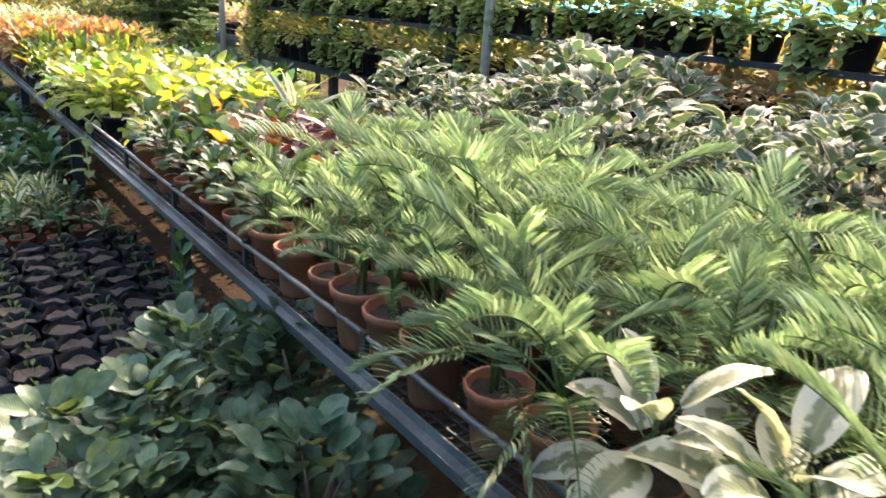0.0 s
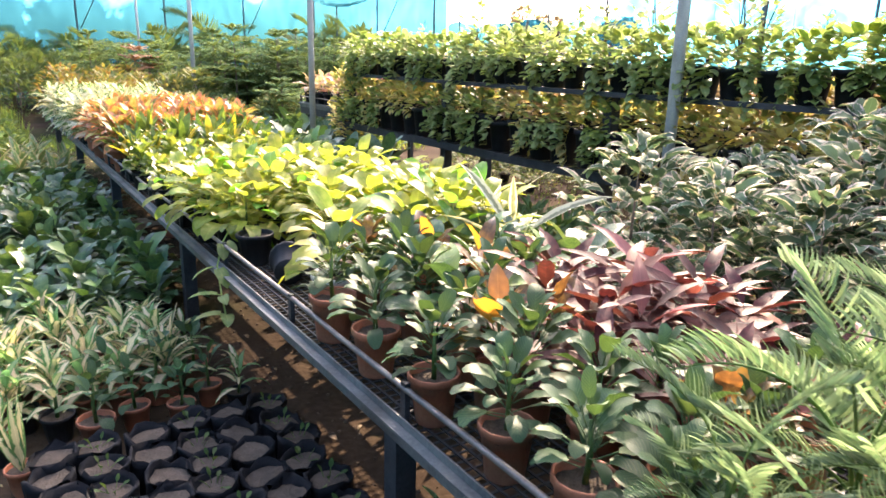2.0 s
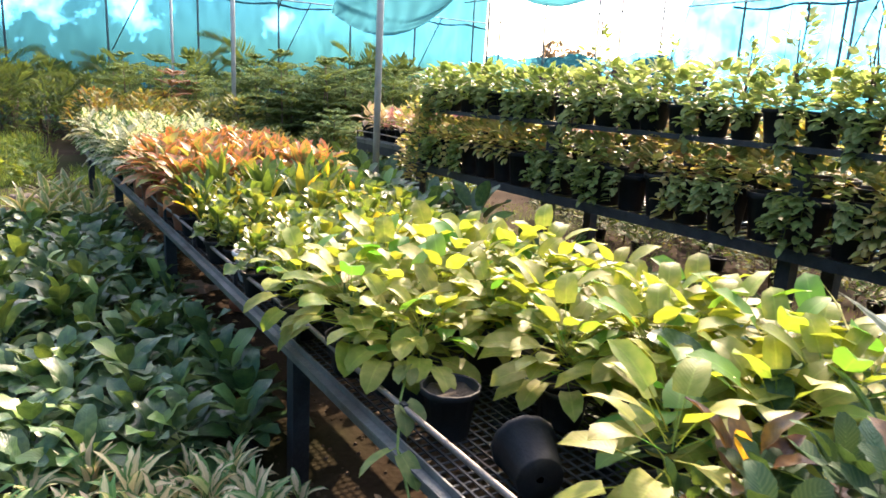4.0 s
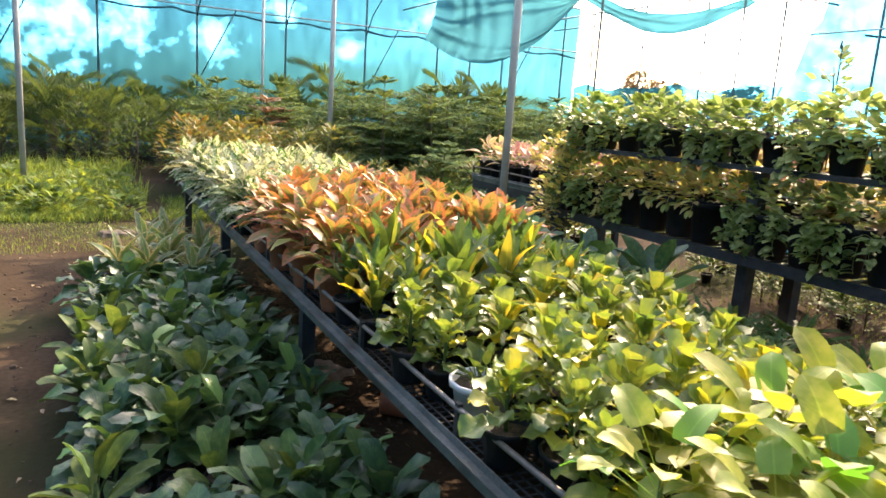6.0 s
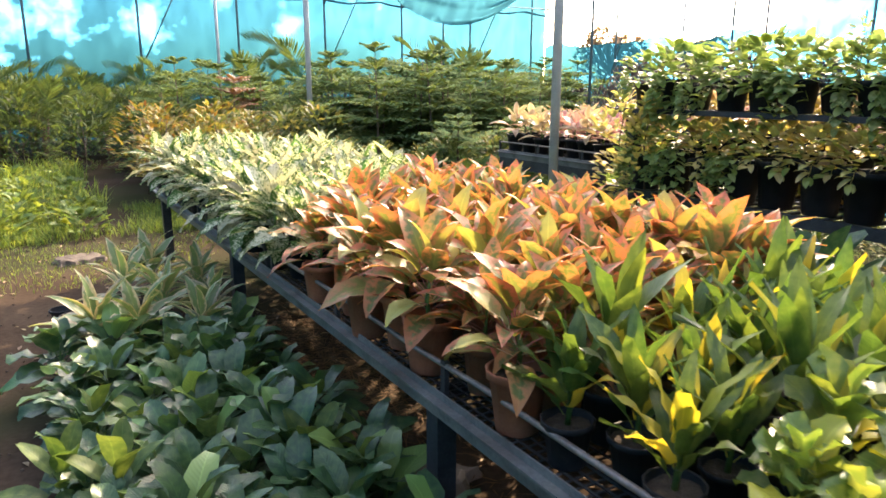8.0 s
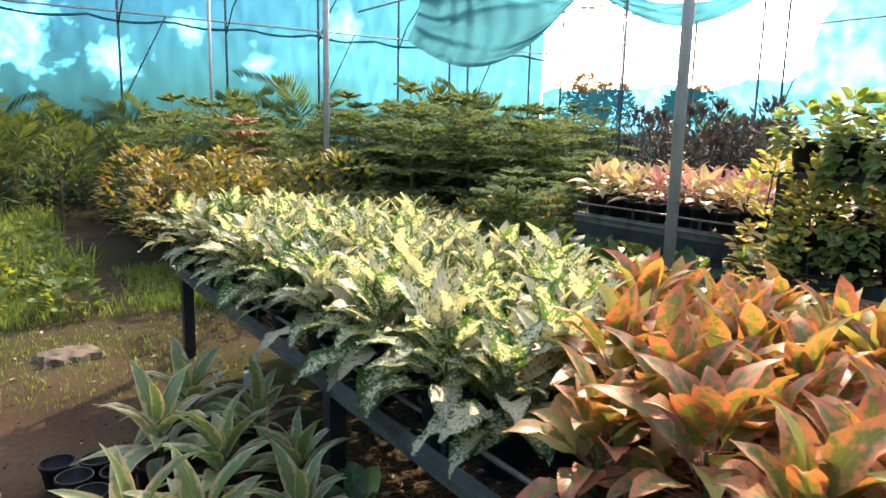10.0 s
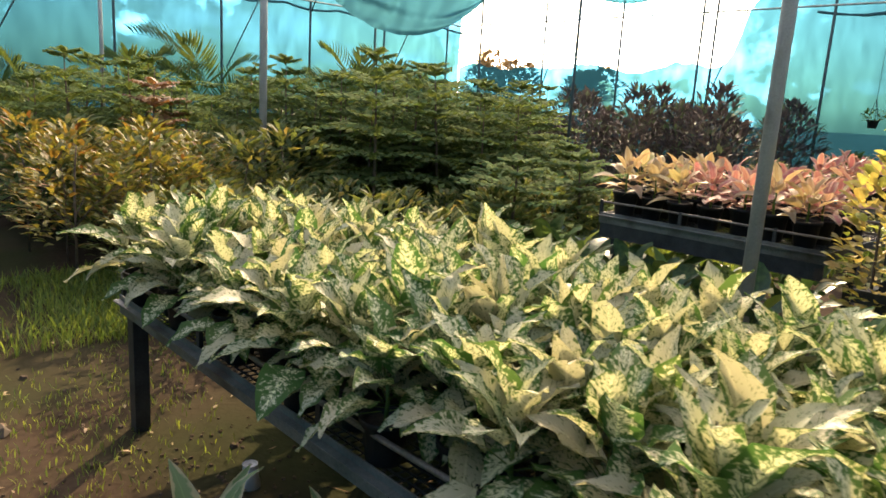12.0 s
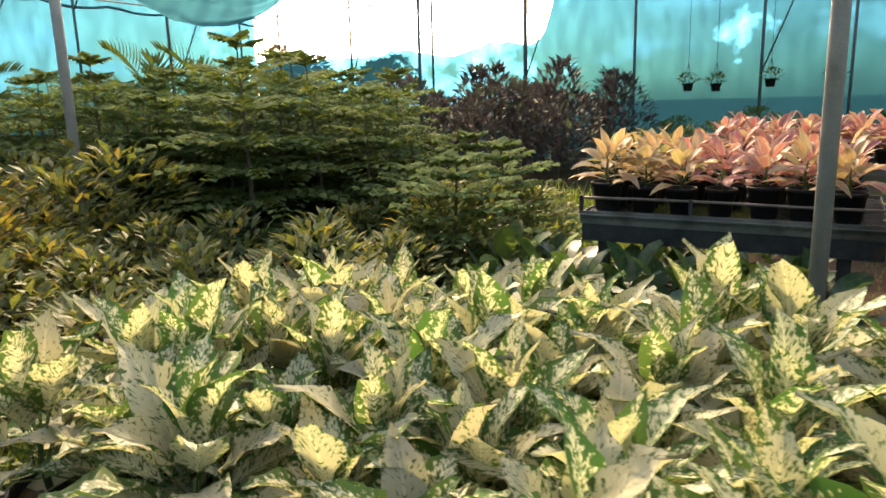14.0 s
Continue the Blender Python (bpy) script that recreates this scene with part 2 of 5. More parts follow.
M_SOIL = surface("soil", (0.038, 0.025, 0.017), (0.082, 0.058, 0.038), 1.0, 1.3, 28, 0.8, spec=0.03, spots=(0.036, 0.042, 0.018), spot_at=0.57, vary=0)
M_CLOD = surface("clod", (0.07, 0.05, 0.035), (0.15, 0.11, 0.08), 1.0, 3, 60, 0.4, spec=0.05)
M_POTSOIL = surface("potting_soil", (0.028, 0.02, 0.014), (0.10, 0.075, 0.05), 0.95, 25, 160, 0.8)
M_BAGSOIL = surface("bag_soil", (0.045, 0.034, 0.024), (0.115, 0.086, 0.06), 0.95, 14, 120, 0.7, spots=(0.06, 0.09, 0.03), spot_at=0.66)
M_CLAY = surface("terracotta_plastic", (0.30, 0.095, 0.045), (0.46, 0.165, 0.085), 0.62, 9, 120, 0.1, vary=0.2, spots=(0.32, 0.22, 0.16), spot_at=0.72)
M_BLACK = surface("black_plastic", (0.008, 0.008, 0.009), (0.022, 0.022, 0.023), 0.55, 10, 120, 0.12, spec=0.25, vary=0.3, spots=(0.06, 0.05, 0.04), spot_at=0.74)
M_BAG = surface("grow_bag_film", (0.005, 0.005, 0.006), (0.013, 0.013, 0.014), 0.7, 10, 120, 0.2, spec=0.15, vary=0.3)
M_WHITE = surface("white_plastic", (0.62, 0.62, 0.60), (0.78, 0.78, 0.76), 0.45, 9, 80, 0.05, spots=(0.5, 0.46, 0.38), spot_at=0.72)
M_IRON = surface("painted_iron", (0.020, 0.023, 0.026), (0.055, 0.06, 0.065), 0.5, 12, 110, 0.15, metal=0.3, spots=(0.10, 0.06, 0.04), spot_at=0.74)
M_FLANGE = surface("worn_iron", (0.095, 0.105, 0.10), (0.23, 0.24, 0.225), 0.5, 7, 90, 0.15, metal=0.25, spots=(0.06, 0.045, 0.035), spot_at=0.62)
M_GALV = surface("galvanised_pipe", (0.34, 0.335, 0.31), (0.52, 0.51, 0.47), 0.55, 6, 80, 0.1, metal=0.2, spots=(0.20, 0.15, 0.10), spot_at=0.7)
# brown-spotted pipe, its colour darkened to look backlit against the net
M_BACKLITPIPE = surface("backlit_pipe", (0.03, 0.06, 0.065), (0.07, 0.11, 0.115), 0.6, 6, 80, 0.1, spots=(0.10, 0.08, 0.06), spot_at=0.7)
M_HEM = surface("rolled_net", (0.015, 0.075, 0.10), (0.03, 0.13, 0.16), 0.8, 4, 60, 0.3)
M_ROD = surface("rail_rod", (0.12, 0.10, 0.09), (0.26, 0.23, 0.20), 0.5, 15, 120, 0.1, metal=0.4)
M_STRAW = surface("straw", (0.10, 0.05, 0.018), (0.21, 0.115, 0.04), 0.8, 20, 90, 0.1)
M_BARK = surface("bark", (0.07, 0.05, 0.035), (0.18, 0.13, 0.09), 0.9, 20, 90, 0.5)
M_CONCRETE = surface("concrete", (0.22, 0.205, 0.185), (0.38, 0.36, 0.33), 0.9, 6, 90, 0.3)
M_HOSE = surface("hose", (0.03, 0.034, 0.036), (0.07, 0.075, 0.08), 0.45, 10, 60, 0.05)

L_DARK = leafy("deep_green_leaf", (0.030, 0.125, 0.052), (0.075, 0.215, 0.075), third=(0.20, 0.34, 0.09), rough=0.34, spec=0.5, through_light=0.25, quilt=0.5)
L_MID = leafy("mid_green_leaf", (0.045, 0.13, 0.035), (0.09, 0.20, 0.05), rough=0.55, spec=0.2, through_light=0.35)
L_LIME = leafy("lime_leaf", (0.24, 0.40, 0.045), (0.39, 0.51, 0.09), rough=0.5, spec=0.38, through_light=0.48, third=(0.12, 0.30, 0.055), glow_tint=(1.2, 1.2, 0.55))
L_WAVY = leafy("wavy_leaf", (0.10, 0.25, 0.05), (0.20, 0.36, 0.07), rough=0.36, through_light=0.42, third=(0.42, 0.42, 0.05))
L_STRAP = leafy("strap_leaf", (0.05, 0.15, 0.03), (0.10, 0.23, 0.05), rough=0.35, through_light=0.4, third=(0.55, 0.47, 0.06))
L_RED = leafy("orange_leaf", (0.13, 0.21, 0.06), (0.60, 0.235, 0.12), "tip", rough=0.44, spec=0.28, through_light=0.36, at=0.50, third=(0.36, 0.36, 0.11), glow_tint=(1.3, 1.15, 0.6))
L_SILVER = leafy("cream_leaf", (0.055, 0.175, 0.04), (0.77, 0.77, 0.52), "heart", rough=0.5, spec=0.22, through_light=0.38, at=0.72, glow_tint=(1.1, 1.06, 0.78), vary=0.32)
L_PINK = leafy("pink_leaf", (0.52, 0.22, 0.19), (0.60, 0.38, 0.30), "margin", rough=0.5, spec=0.25, through_light=0.36, at=0.6, third=(0.58, 0.48, 0.28), glow_tint=(1.05, 0.95, 0.85))
L_PEACH = leafy("peach_leaf", (0.52, 0.37, 0.20), (0.62, 0.48, 0.30), "margin", rough=0.5, spec=0.25, through_light=0.36, at=0.5, third=(0.48, 0.42, 0.18), glow_tint=(1.1, 1.05, 0.85))
L_PALM = leafy("palm_leaflet", (0.125, 0.265, 0.125), (0.235, 0.38, 0.20), rough=0.5, spec=0.3, through_light=0.42, third=(0.42, 0.48, 0.29), glow_tint=(0.95, 1.1, 0.8), vary=0.35)
L_FARPALM = leafy("far_palm_leaflet", (0.05, 0.12, 0.04), (0.09, 0.185, 0.06), rough=0.6, spec=0.15, through_light=0.4)
L_VAR = leafy("white_edged_leaf", (0.085, 0.18, 0.095), (0.58, 0.62, 0.48), "margin", rough=0.6, spec=0.12, through_light=0.3, at=0.82, glow_tint=(1.0, 1.1, 0.8))
L_DRAC = leafy("dracaena_leaf", (0.15, 0.32, 0.12), (0.44, 0.53, 0.31), "margin", rough=0.4, through_light=0.35, at=0.68)
L_CREAM = leafy("cream_edged_leaf", (0.17, 0.26, 0.14), (0.72, 0.71, 0.52), "margin", rough=0.45, spec=0.3, through_light=0.32, at=0.46, glow_tint=(1.15, 1.1, 0.75))
L_STRIPE = leafy("pale_striped_leaf", (0.64, 0.69, 0.42), (0.10, 0.28, 0.09), "margin", rough=0.5, spec=0.25, through_light=0.38, at=0.60, third=(0.18, 0.36, 0.14), glow_tint=(1.1, 1.15, 0.8))
L_CALA = leafy("calathea_leaf", (0.03, 0.11, 0.04), (0.062, 0.155, 0.06), "stripes", rough=0.5, spec=0.2, through_light=0.25)
L_MAROON = leafy("maroon_leaf", (0.075, 0.028, 0.026), (0.16, 0.05, 0.045), rough=0.5, spec=0.18, through_light=0.28, third=(0.30, 0.13, 0.10), glow_tint=(1.2, 0.75, 0.6))
L_BRONZE = leafy("bronze_leaf", (0.10, 0.055, 0.03), (0.24, 0.13, 0.05), rough=0.35, through_light=0.35, third=(0.5, 0.28, 0.05))
L_PURPLE = leafy("purple_leaf", (0.060, 0.068, 0.062), (0.13, 0.095, 0.105), rough=0.6, spec=0.12, through_light=0.3, third=(0.10, 0.14, 0.07), glow_tint=(1.0, 1.05, 0.95))
L_YELLOW = leafy("yellow_croton_leaf", (0.46, 0.50, 0.18), (0.70, 0.62, 0.28), rough=0.45, spec=0.3, through_light=0.55, third=(0.26, 0.34, 0.10), glow_tint=(1.25, 1.2, 0.65))
L_VINE = leafy("vine_leaf", (0.20, 0.37, 0.13), (0.36, 0.50, 0.20), rough=0.45, spec=0.3, through_light=0.55, third=(0.46, 0.50, 0.22), glow_tint=(1.12, 1.2, 0.75))
L_VINE2 = leafy("green_vine_leaf", (0.14, 0.29, 0.075), (0.27, 0.41, 0.12), rough=0.45, spec=0.3, through_light=0.5, third=(0.32, 0.40, 0.14), glow_tint=(1.15, 1.2, 0.75))
L_CROTON = leafy("croton_leaf", (0.13, 0.21, 0.055), (0.30, 0.32, 0.08), rough=0.5, spec=0.2, through_light=0.36, third=(0.20, 0.11, 0.04))
L_JADE = leafy("round_leaf", (0.05, 0.145, 0.075), (0.10, 0.225, 0.115), rough=0.45, spec=0.35, through_light=0.3)
L_SHRUB = leafy("garden_shrub_leaf", (0.09, 0.19, 0.07), (0.175, 0.275, 0.10), rough=0.55, spec=0.2, through_light=0.32, third=(0.32, 0.29, 0.12))
L_PINE = leafy("pine_needle", (0.075, 0.175, 0.07), (0.14, 0.265, 0.095), rough=0.9, through_light=0.35, vary=0.35, spec=0.02)
L_DRYPINE = leafy("dry_needle", (0.20, 0.10, 0.055), (0.30, 0.17, 0.09), rough=0.6, through_light=0.3)
L_GRASS = leafy("grass_blade", (0.088, 0.215, 0.05), (0.17, 0.33, 0.085), rough=0.6, spec=0.2, through_light=0.45, third=(0.24, 0.34, 0.08))
L_DRY = leafy("dry_leaf", (0.35, 0.25, 0.13), (0.55, 0.42, 0.25), rough=0.7, through_light=0.2, glow_tint=(1.1, 1, 0.8))
NET = shade_net("cyan_shade_net", (0.024, 0.142, 0.232), (0.016, 0.125, 0.19), 0.36)
NETFOLD = shade_net("bunched_shade_net", (0.028, 0.16, 0.21), (0.042, 0.195, 0.24), 0.86)


# ---- mesh helpers ----
class Build:
    """Collects vertices, faces and UVs of one mesh."""

    def __init__(self):
        self.v, self.f, self.uv, self.mi = [], [], [], []

    def face(self, ids, uvs=None, mat=0):
        self.f.append(ids)
        self.uv.extend(uvs or [(0.5, 0.5)] * len(ids))
        self.mi.append(mat)

    def box(self, a, b, mat=0):
        i = len(self.v)
        self.v += [(x, y, z) for z in (a[2], b[2]) for y in (a[1], b[1]) for x in (a[0], b[0])]
        for q in ((0, 2, 3, 1), (4, 5, 7, 6), (0, 1, 5, 4), (2, 6, 7, 3), (0, 4, 6, 2), (1, 3, 7, 5)):
            self.face([i + k for k in q], None, mat)

    def tube(self, path, radii, n=8, mat=0, caps=True):
        path = [Vector(p) for p in path]
        if isinstance(radii, (int, float)):
            radii = [radii] * len(path)
        i0 = len(self.v)
        side = None
        for k, p in enumerate(path):
            d = (path[min(k + 1, len(path) - 1)] - path[max(k - 1, 0)]).normalized()
            ref = side if side is not None else (Vector((1, 0, 0)) if abs(d.x) < 0.8 else Vector((0, 1, 0)))
            u = (ref - d * ref.dot(d)).normalized()
            side = u
            w = d.cross(u)
            for j in range(n):
                a = 2 * math.pi * j / n
                self.v.append(tuple(p + (u * math.cos(a) + w * math.sin(a)) * radii[k]))
        for k in range(len(path) - 1):
            for j in range(n):
                a, b = i0 + k * n + j, i0 + k * n + (j + 1) % n
                self.face([a, b, b + n, a + n], None, mat)
        if caps:
            self.face([i0 + j for j in reversed(range(n))], None, mat)
            e = i0 + (len(path) - 1) * n
            self.face([e + j for j in range(n)], None, mat)

    def lathe(self, prof, n=18, mat=0):
        i0 = len(self.v)
        for r, z in prof:
            for j in range(n):
                a = 2 * math.pi * j / n
                self.v.append((r * math.cos(a), r * math.sin(a), z))
        for k in range(len(prof) - 1):
            for j in range(n):
                a, b = i0 + k * n + j, i0 + k * n + (j + 1) % n
                self.face([a, b, b + n, a + n], None, mat)

    def leaf(self, M, L, W, shape="lance", rise=40, bend=60, fold=0.35, wave=0.0, stalk=0.0, n=6, cols=2, mat=0, stalk_mat=None, twist=0.0):
        """A blade that leaves the origin along +y, rising by `rise` degrees and bending down by `bend` along its length."""
        p = Vector((0, 0, 0))
        a = radians(rise)
        if stalk:
            q = p + Vector((0, math.cos(a + 0.15), math.sin(a + 0.15))) * stalk
            r = max(0.0016, stalk * 0.012)
            i0 = len(self.v)
            for e in (p, q):
                self.v += [tuple(M @ (e + Vector(o))) for o in ((-r, 0, 0), (r, 0, 0), (0, 0, r * 1.6))]
            for j in range(3):
                k = (j + 1) % 3
                self.face([i0 + j, i0 + k, i0 + 3 + k, i0 + 3 + j], None, mat if stalk_mat is None else stalk_mat)
            p = q
        i0 = len(self.v)
        ph = wave * 50 + L * 91
        for k in range(n + 1):
            t = k / n
            if shape == "lance":
                w = math.sin(math.pi * min(1, t ** 0.72)) ** 0.85 * (1 - 0.25 * t)
            elif shape == "heart":
                w = (1 - t) ** 0.62 * (0.72 + 0.9 * t) if t > 0.04 else 0.62
            elif shape == "oval":
                w = math.sin(math.pi * (0.06 + 0.90 * t)) ** 0.6
            elif shape == "spoon":
                w = (0.22 + 0.85 * math.sin(math.pi * min(1, t * 0.72) ) ** 1.5) * (1 if t < 0.97 else 0.35) * math.sqrt(max(0.0, 1 - t ** 7))
            else:   # strap
                w = min(1.0, 0.45 + 2.2 * t) * max(0.0, 1 - t ** 4)
            w = max(w, 0.015) * W / 2
            d = Vector((0, math.cos(a), math.sin(a)))
            up = Vector((0, -math.sin(a), math.cos(a)))
            tw = radians(twist) * t
            sd = Vector((1, 0, 0)) * math.cos(tw) + up * math.sin(tw)
            for c in range(cols + 1):
                s = 2 * c / cols - 1
                lift = abs(s) * fold * w + wave * W * 0.5 * math.sin(ph + t * 15 + s * 2.2) * abs(s)
                self.v.append(tuple(M @ (p + sd * (s * w) + up * lift)))
            p = p + d * (L / n)
            a -= radians(bend) / n * (0.5 + t)
        m = cols + 1
        for k in range(n):
            for c in range(cols):
                i = i0 + k * m + c
                u0, u1, v0, v1 = c / cols, (c + 1) / cols, k / n, (k + 1) / n
                self.face([i, i + 1, i + 1 + m, i + m], [(u0, v0), (u1, v0), (u1, v1), (u0, v1)], mat)

    def mesh(self, name, mats, smooth=True):
        me = bpy.data.meshes.new(name)
        me.from_pydata(self.v, [], self.f)
        for m in mats:
            me.materials.append(m)
        lay = me.uv_layers.new(name="UVMap")
        lay.data.foreach_set("uv", np.array(self.uv, dtype=np.float32).ravel())
        me.polygons.foreach_set("material_index", np.array(self.mi, dtype=np.int32))
        me.polygons.foreach_set("use_smooth", np.full(len(self.f), smooth))
        me.update()
        return me


def part(name, me, parent, m=None, label=""):
    ob = new(name, me)
    ob.parent = parent
    if m is not None:
        ob.matrix_basis = m
    return tagged(ob, label)


def thing(name, label, category, group="", kind="", at=None):
    ob = new(name)
    ob.empty_display_size = 0.05
    if at is not None:
        ob.matrix_basis = at
    return tagged(ob, label, category, group, kind)


def solo(name, build, mats, label, category, group="", kind="", smooth=True, at=None):
    ob = new(name, build.mesh(name, mats, smooth))
    if at is not None:
        ob.matrix_basis = at
    return tagged(ob, label, category, group, kind)


rng = random.Random(11)


def turned(az, x=0.0, y=0.0, z=0.0):
    return pose(x, y, z, 0, 0, az)


# ---- pots ----
POTS = {}


def pot_meshes(kind, r, h, mat):
    """Tapered pot with a rolled rim, an inner wall and a base; and the soil in it."""
    if (kind, r, h) not in POTS:
        b = Build()
        b.lathe([(0.01, 0.0), (r * 0.70, 0.0), (r * 0.73, 0.006), (r * 0.94, h * 0.86), (r * 1.04, h * 0.865), (r * 1.06, h * 0.985), (r * 1.04, h),
                 (r * 0.97, h), (r * 0.95, h * 0.97), (r * 0.87, h * 0.6), (0.01, h * 0.6)], 13)
        s = Build()
        k = 14
        s.v.append((0, 0, h * 0.86))
        for ring in (0.5, 0.93):
            for j in range(k):
                a = 2 * math.pi * j / k
                s.v.append((r * ring * math.cos(a), r * ring * math.sin(a), h * (0.84 + 0.04 * math.sin(j * 2.3 + ring * 5))))
        for j in range(k):
            s.face([0, 1 + j, 1 + (j + 1) % k])
            s.face([1 + j, 1 + k + j, 1 + k + (j + 1) % k, 1 + (j + 1) % k])
        POTS[(kind, r, h)] = (b.mesh("pot", [mat]), s.mesh("soil", [M_POTSOIL]))
    return POTS[(kind, r, h)]


def potted(name, label, category, group, kind, r, h, mat):
    e = thing(name, label, category, group, at=pose(0, 0, -50))
    pm, sm = pot_meshes(kind, r, h, mat)
    part("soil", sm, part("pot", pm, e))
    return e


def rosette(e, leaf_meshes, n, z0, z1, tilt0, tilt1, size0=1.0, size1=1.0, seed=0, spread=0.012, name="leaf", joined=False):
    """Leaves set round a stem: from the outer, lower ones (tilt0) to the inner, upright ones (tilt1)."""
    g = random.Random(seed)
    az = g.uniform(0, 360)
    put = []
    for i in range(n):
        t = i / max(1, n - 1)
        az += 137.5 + g.uniform(-22, 22)
        tilt = tilt0 + (tilt1 - tilt0) * t + g.uniform(-10, 10)
        s = (size0 + (size1 - size0) * t) * g.uniform(0.82, 1.15)
        m = turned(az, 0, 0, z0 + (z1 - z0) * t) @ pose(0, spread, 0, tilt, g.uniform(-14, 14), 0) @ Matrix.Scale(s, 4)
        put.append((leaf_meshes[i % len(leaf_meshes)], m))
    if not joined:
        for me, m in put:
            part(name, me, e, m)
        return
    b = Build()
    for me, m in put:
        me = LOW.get(me.name, me)
        i0 = len(b.v)
        b.v += [tuple(m @ v.co) for v in me.vertices]
        uvs = me.uv_layers["UVMap"].data
        for p in me.polygons:
            b.face([i0 + k for k in p.vertices], [tuple(uvs[k].uv) for k in p.loop_indices], p.material_index)
    part("foliage", b.mesh("foliage", list(put[0][0].materials)), e)


def stem(e, h, r, z0, mat, seed=0, name="stem"):
    g = random.Random(seed)
    b = Build()
    b.tube([(0, 0, z0), (g.uniform(-0.01, 0.01), g.uniform(-0.01, 0.01), z0 + h * 0.5), (0, 0, z0 + h)], [r, r * 0.85, r * 0.5], 6)
    part(name, b.mesh("stem", [mat]), e)


LOW = {}


def leaf_set(name, mat, k, L, W, stalk_mat=None, **kw):
    """k differing blades of one sort."""
    g = random.Random(hash(len(name)) + k)
    res = []
    for i in range(k):
        b = Build()
        q = dict(kw)
        q["bend"] = kw.get("bend", 60) * g.uniform(0.6, 1.35)
        q["fold"] = kw.get("fold", 0.3) * g.uniform(0.5, 1.4)
        q["twist"] = g.uniform(-25, 25)
        q["wave"] = kw.get("wave", 0.0) * g.uniform(0.6, 1.4)
        b.leaf(Matrix(), L * g.uniform(0.85, 1.12), W * g.uniform(0.85, 1.12), stalk_mat=1 if stalk_mat else None, **q)
        me = b.mesh(name, [mat, stalk_mat or mat])
        lo = Build()
        q["n"], q["cols"] = min(4, q.get("n", 4)), 2
        lo.leaf(Matrix(), L, W, stalk_mat=1 if stalk_mat else None, **q)
        LOW[me.name] = lo.mesh(name, [mat, stalk_mat or mat])
        res.append(me)
    return res


def scatter_grid(x0, x1, y0, y1, dx, dy, jit=0.25, g=rng):
    pts = []
    nx, ny = max(1, round((x1 - x0) / dx)), max(1, round((y1 - y0) / dy))
    for j in range(ny):
        for i in range(nx):
            pts.append((x0 + (i + 0.5 + (0.15 if j % 2 else -0.15) * (nx > 1) + g.uniform(-jit, jit)) * (x1 - x0) / nx, y0 + (j + 0.5 + g.uniform(-jit, jit)) * (y1 - y0) / ny))
    return pts


def plant_out(protos, pts, z, smin=0.88, smax=1.15, g=rng, lean=5, front=None):
    """front: plants nearer to the path than this x have separate leaves."""
    every = protos
    for k, (x, y) in enumerate(pts):
        if front is not None:
            half = len(every) // 2
            protos = every[:half] if x < front else every[half:]
        s = g.uniform(smin, smax)
        zz = z(x, y) if callable(z) else z
        copy_thing(protos[k % len(protos)], pose(x, y, zz, g.uniform(-lean, lean) * 0.3, g.uniform(-lean, lean) * 0.3, g.uniform(0, 360)) @ Matrix.Scale(s, 4))


def retire(protos):
    """Takes the pattern plants out of the place once they are copied."""
    for p in protos:
        for o in (*p.children_recursive, p):
            bpy.data.objects.remove(o)


# ---- ground ----
b = Build()
G = 46
lim = [-300, -60, -20] + [-8 + i * 0.75 for i in range(G)] + [40, 80, 300]
for y in lim:
    for x in lim:
        b.v.append((x, y, 0.0))
n = len(lim)
for j in range(n - 1):
    for i in range(n - 1):
        b.face([j * n + i, j * n + i + 1, (j + 1) * n + i + 1, (j + 1) * n + i])
solo("ground", b, [M_SOIL], "trodden reddish-brown earth floor of the nursery", "ground", kind="structure")

# ---- shade house: net walls on pipes ----
X0, X1, Y0, Y1, HN = -6.0, 18.2, -7.0, 29.2, 4.45


def net_wall(name, a, c, h, gap=0.0):
    """gap: the share of the wall, from its start, left open above head height to stand in for sun glare on the net."""
    b = Build()
    nx, nz = 240, 12
    d = Vector((c[0] - a[0], c[1] - a[1], 0))
    nrm = Vector((-d.y, d.x, 0)).normalized()
    for k in range(nz + 1):
        for i in range(nx + 1):
            t, u = i / nx, k / nz
            p = Vector((*a, 0)) + d * t + nrm * (0.05 * math.sin(t * 70 + u * 3) + 0.10 * math.sin(t * 22) * math.sin(math.pi * u))
            glare_edge = min(1.0, max(0.0, (t - gap + 0.035 + 0.012 * noise.noise(Vector((t * 90, 1, 8)))) / 0.035))
            top = h if t > gap else (h - 3.0) * glare_edge ** 2 + 3.0 + 0.35 * noise.noise(Vector((t * 22, 0, 3))) + 0.10 * noise.noise(Vector((t * 110, 4, 3)))
            b.v.append((p.x, p.y, 0.02 + top * u))
    for k in range(nz):
        for i in range(nx):
            q = k * (nx + 1) + i
            b.face([q, q + 1, q + nx + 2, q + nx + 1])
    return solo(name, b, [NET], "cyan shade-net wall stretched between steel pipes", "shade net", kind="structure")


net_wall("wall_north", (X0, Y1), (X1, Y1), 6.2)
net_wall("wall_east", (X1, Y1), (X1, Y0), 6.2, 0.31)
net_wall("wall_south", (X1, Y0), (X0, Y0), 6.2)
net_wall("wall_west", (X0, Y0), (X0, Y1), 6.2)


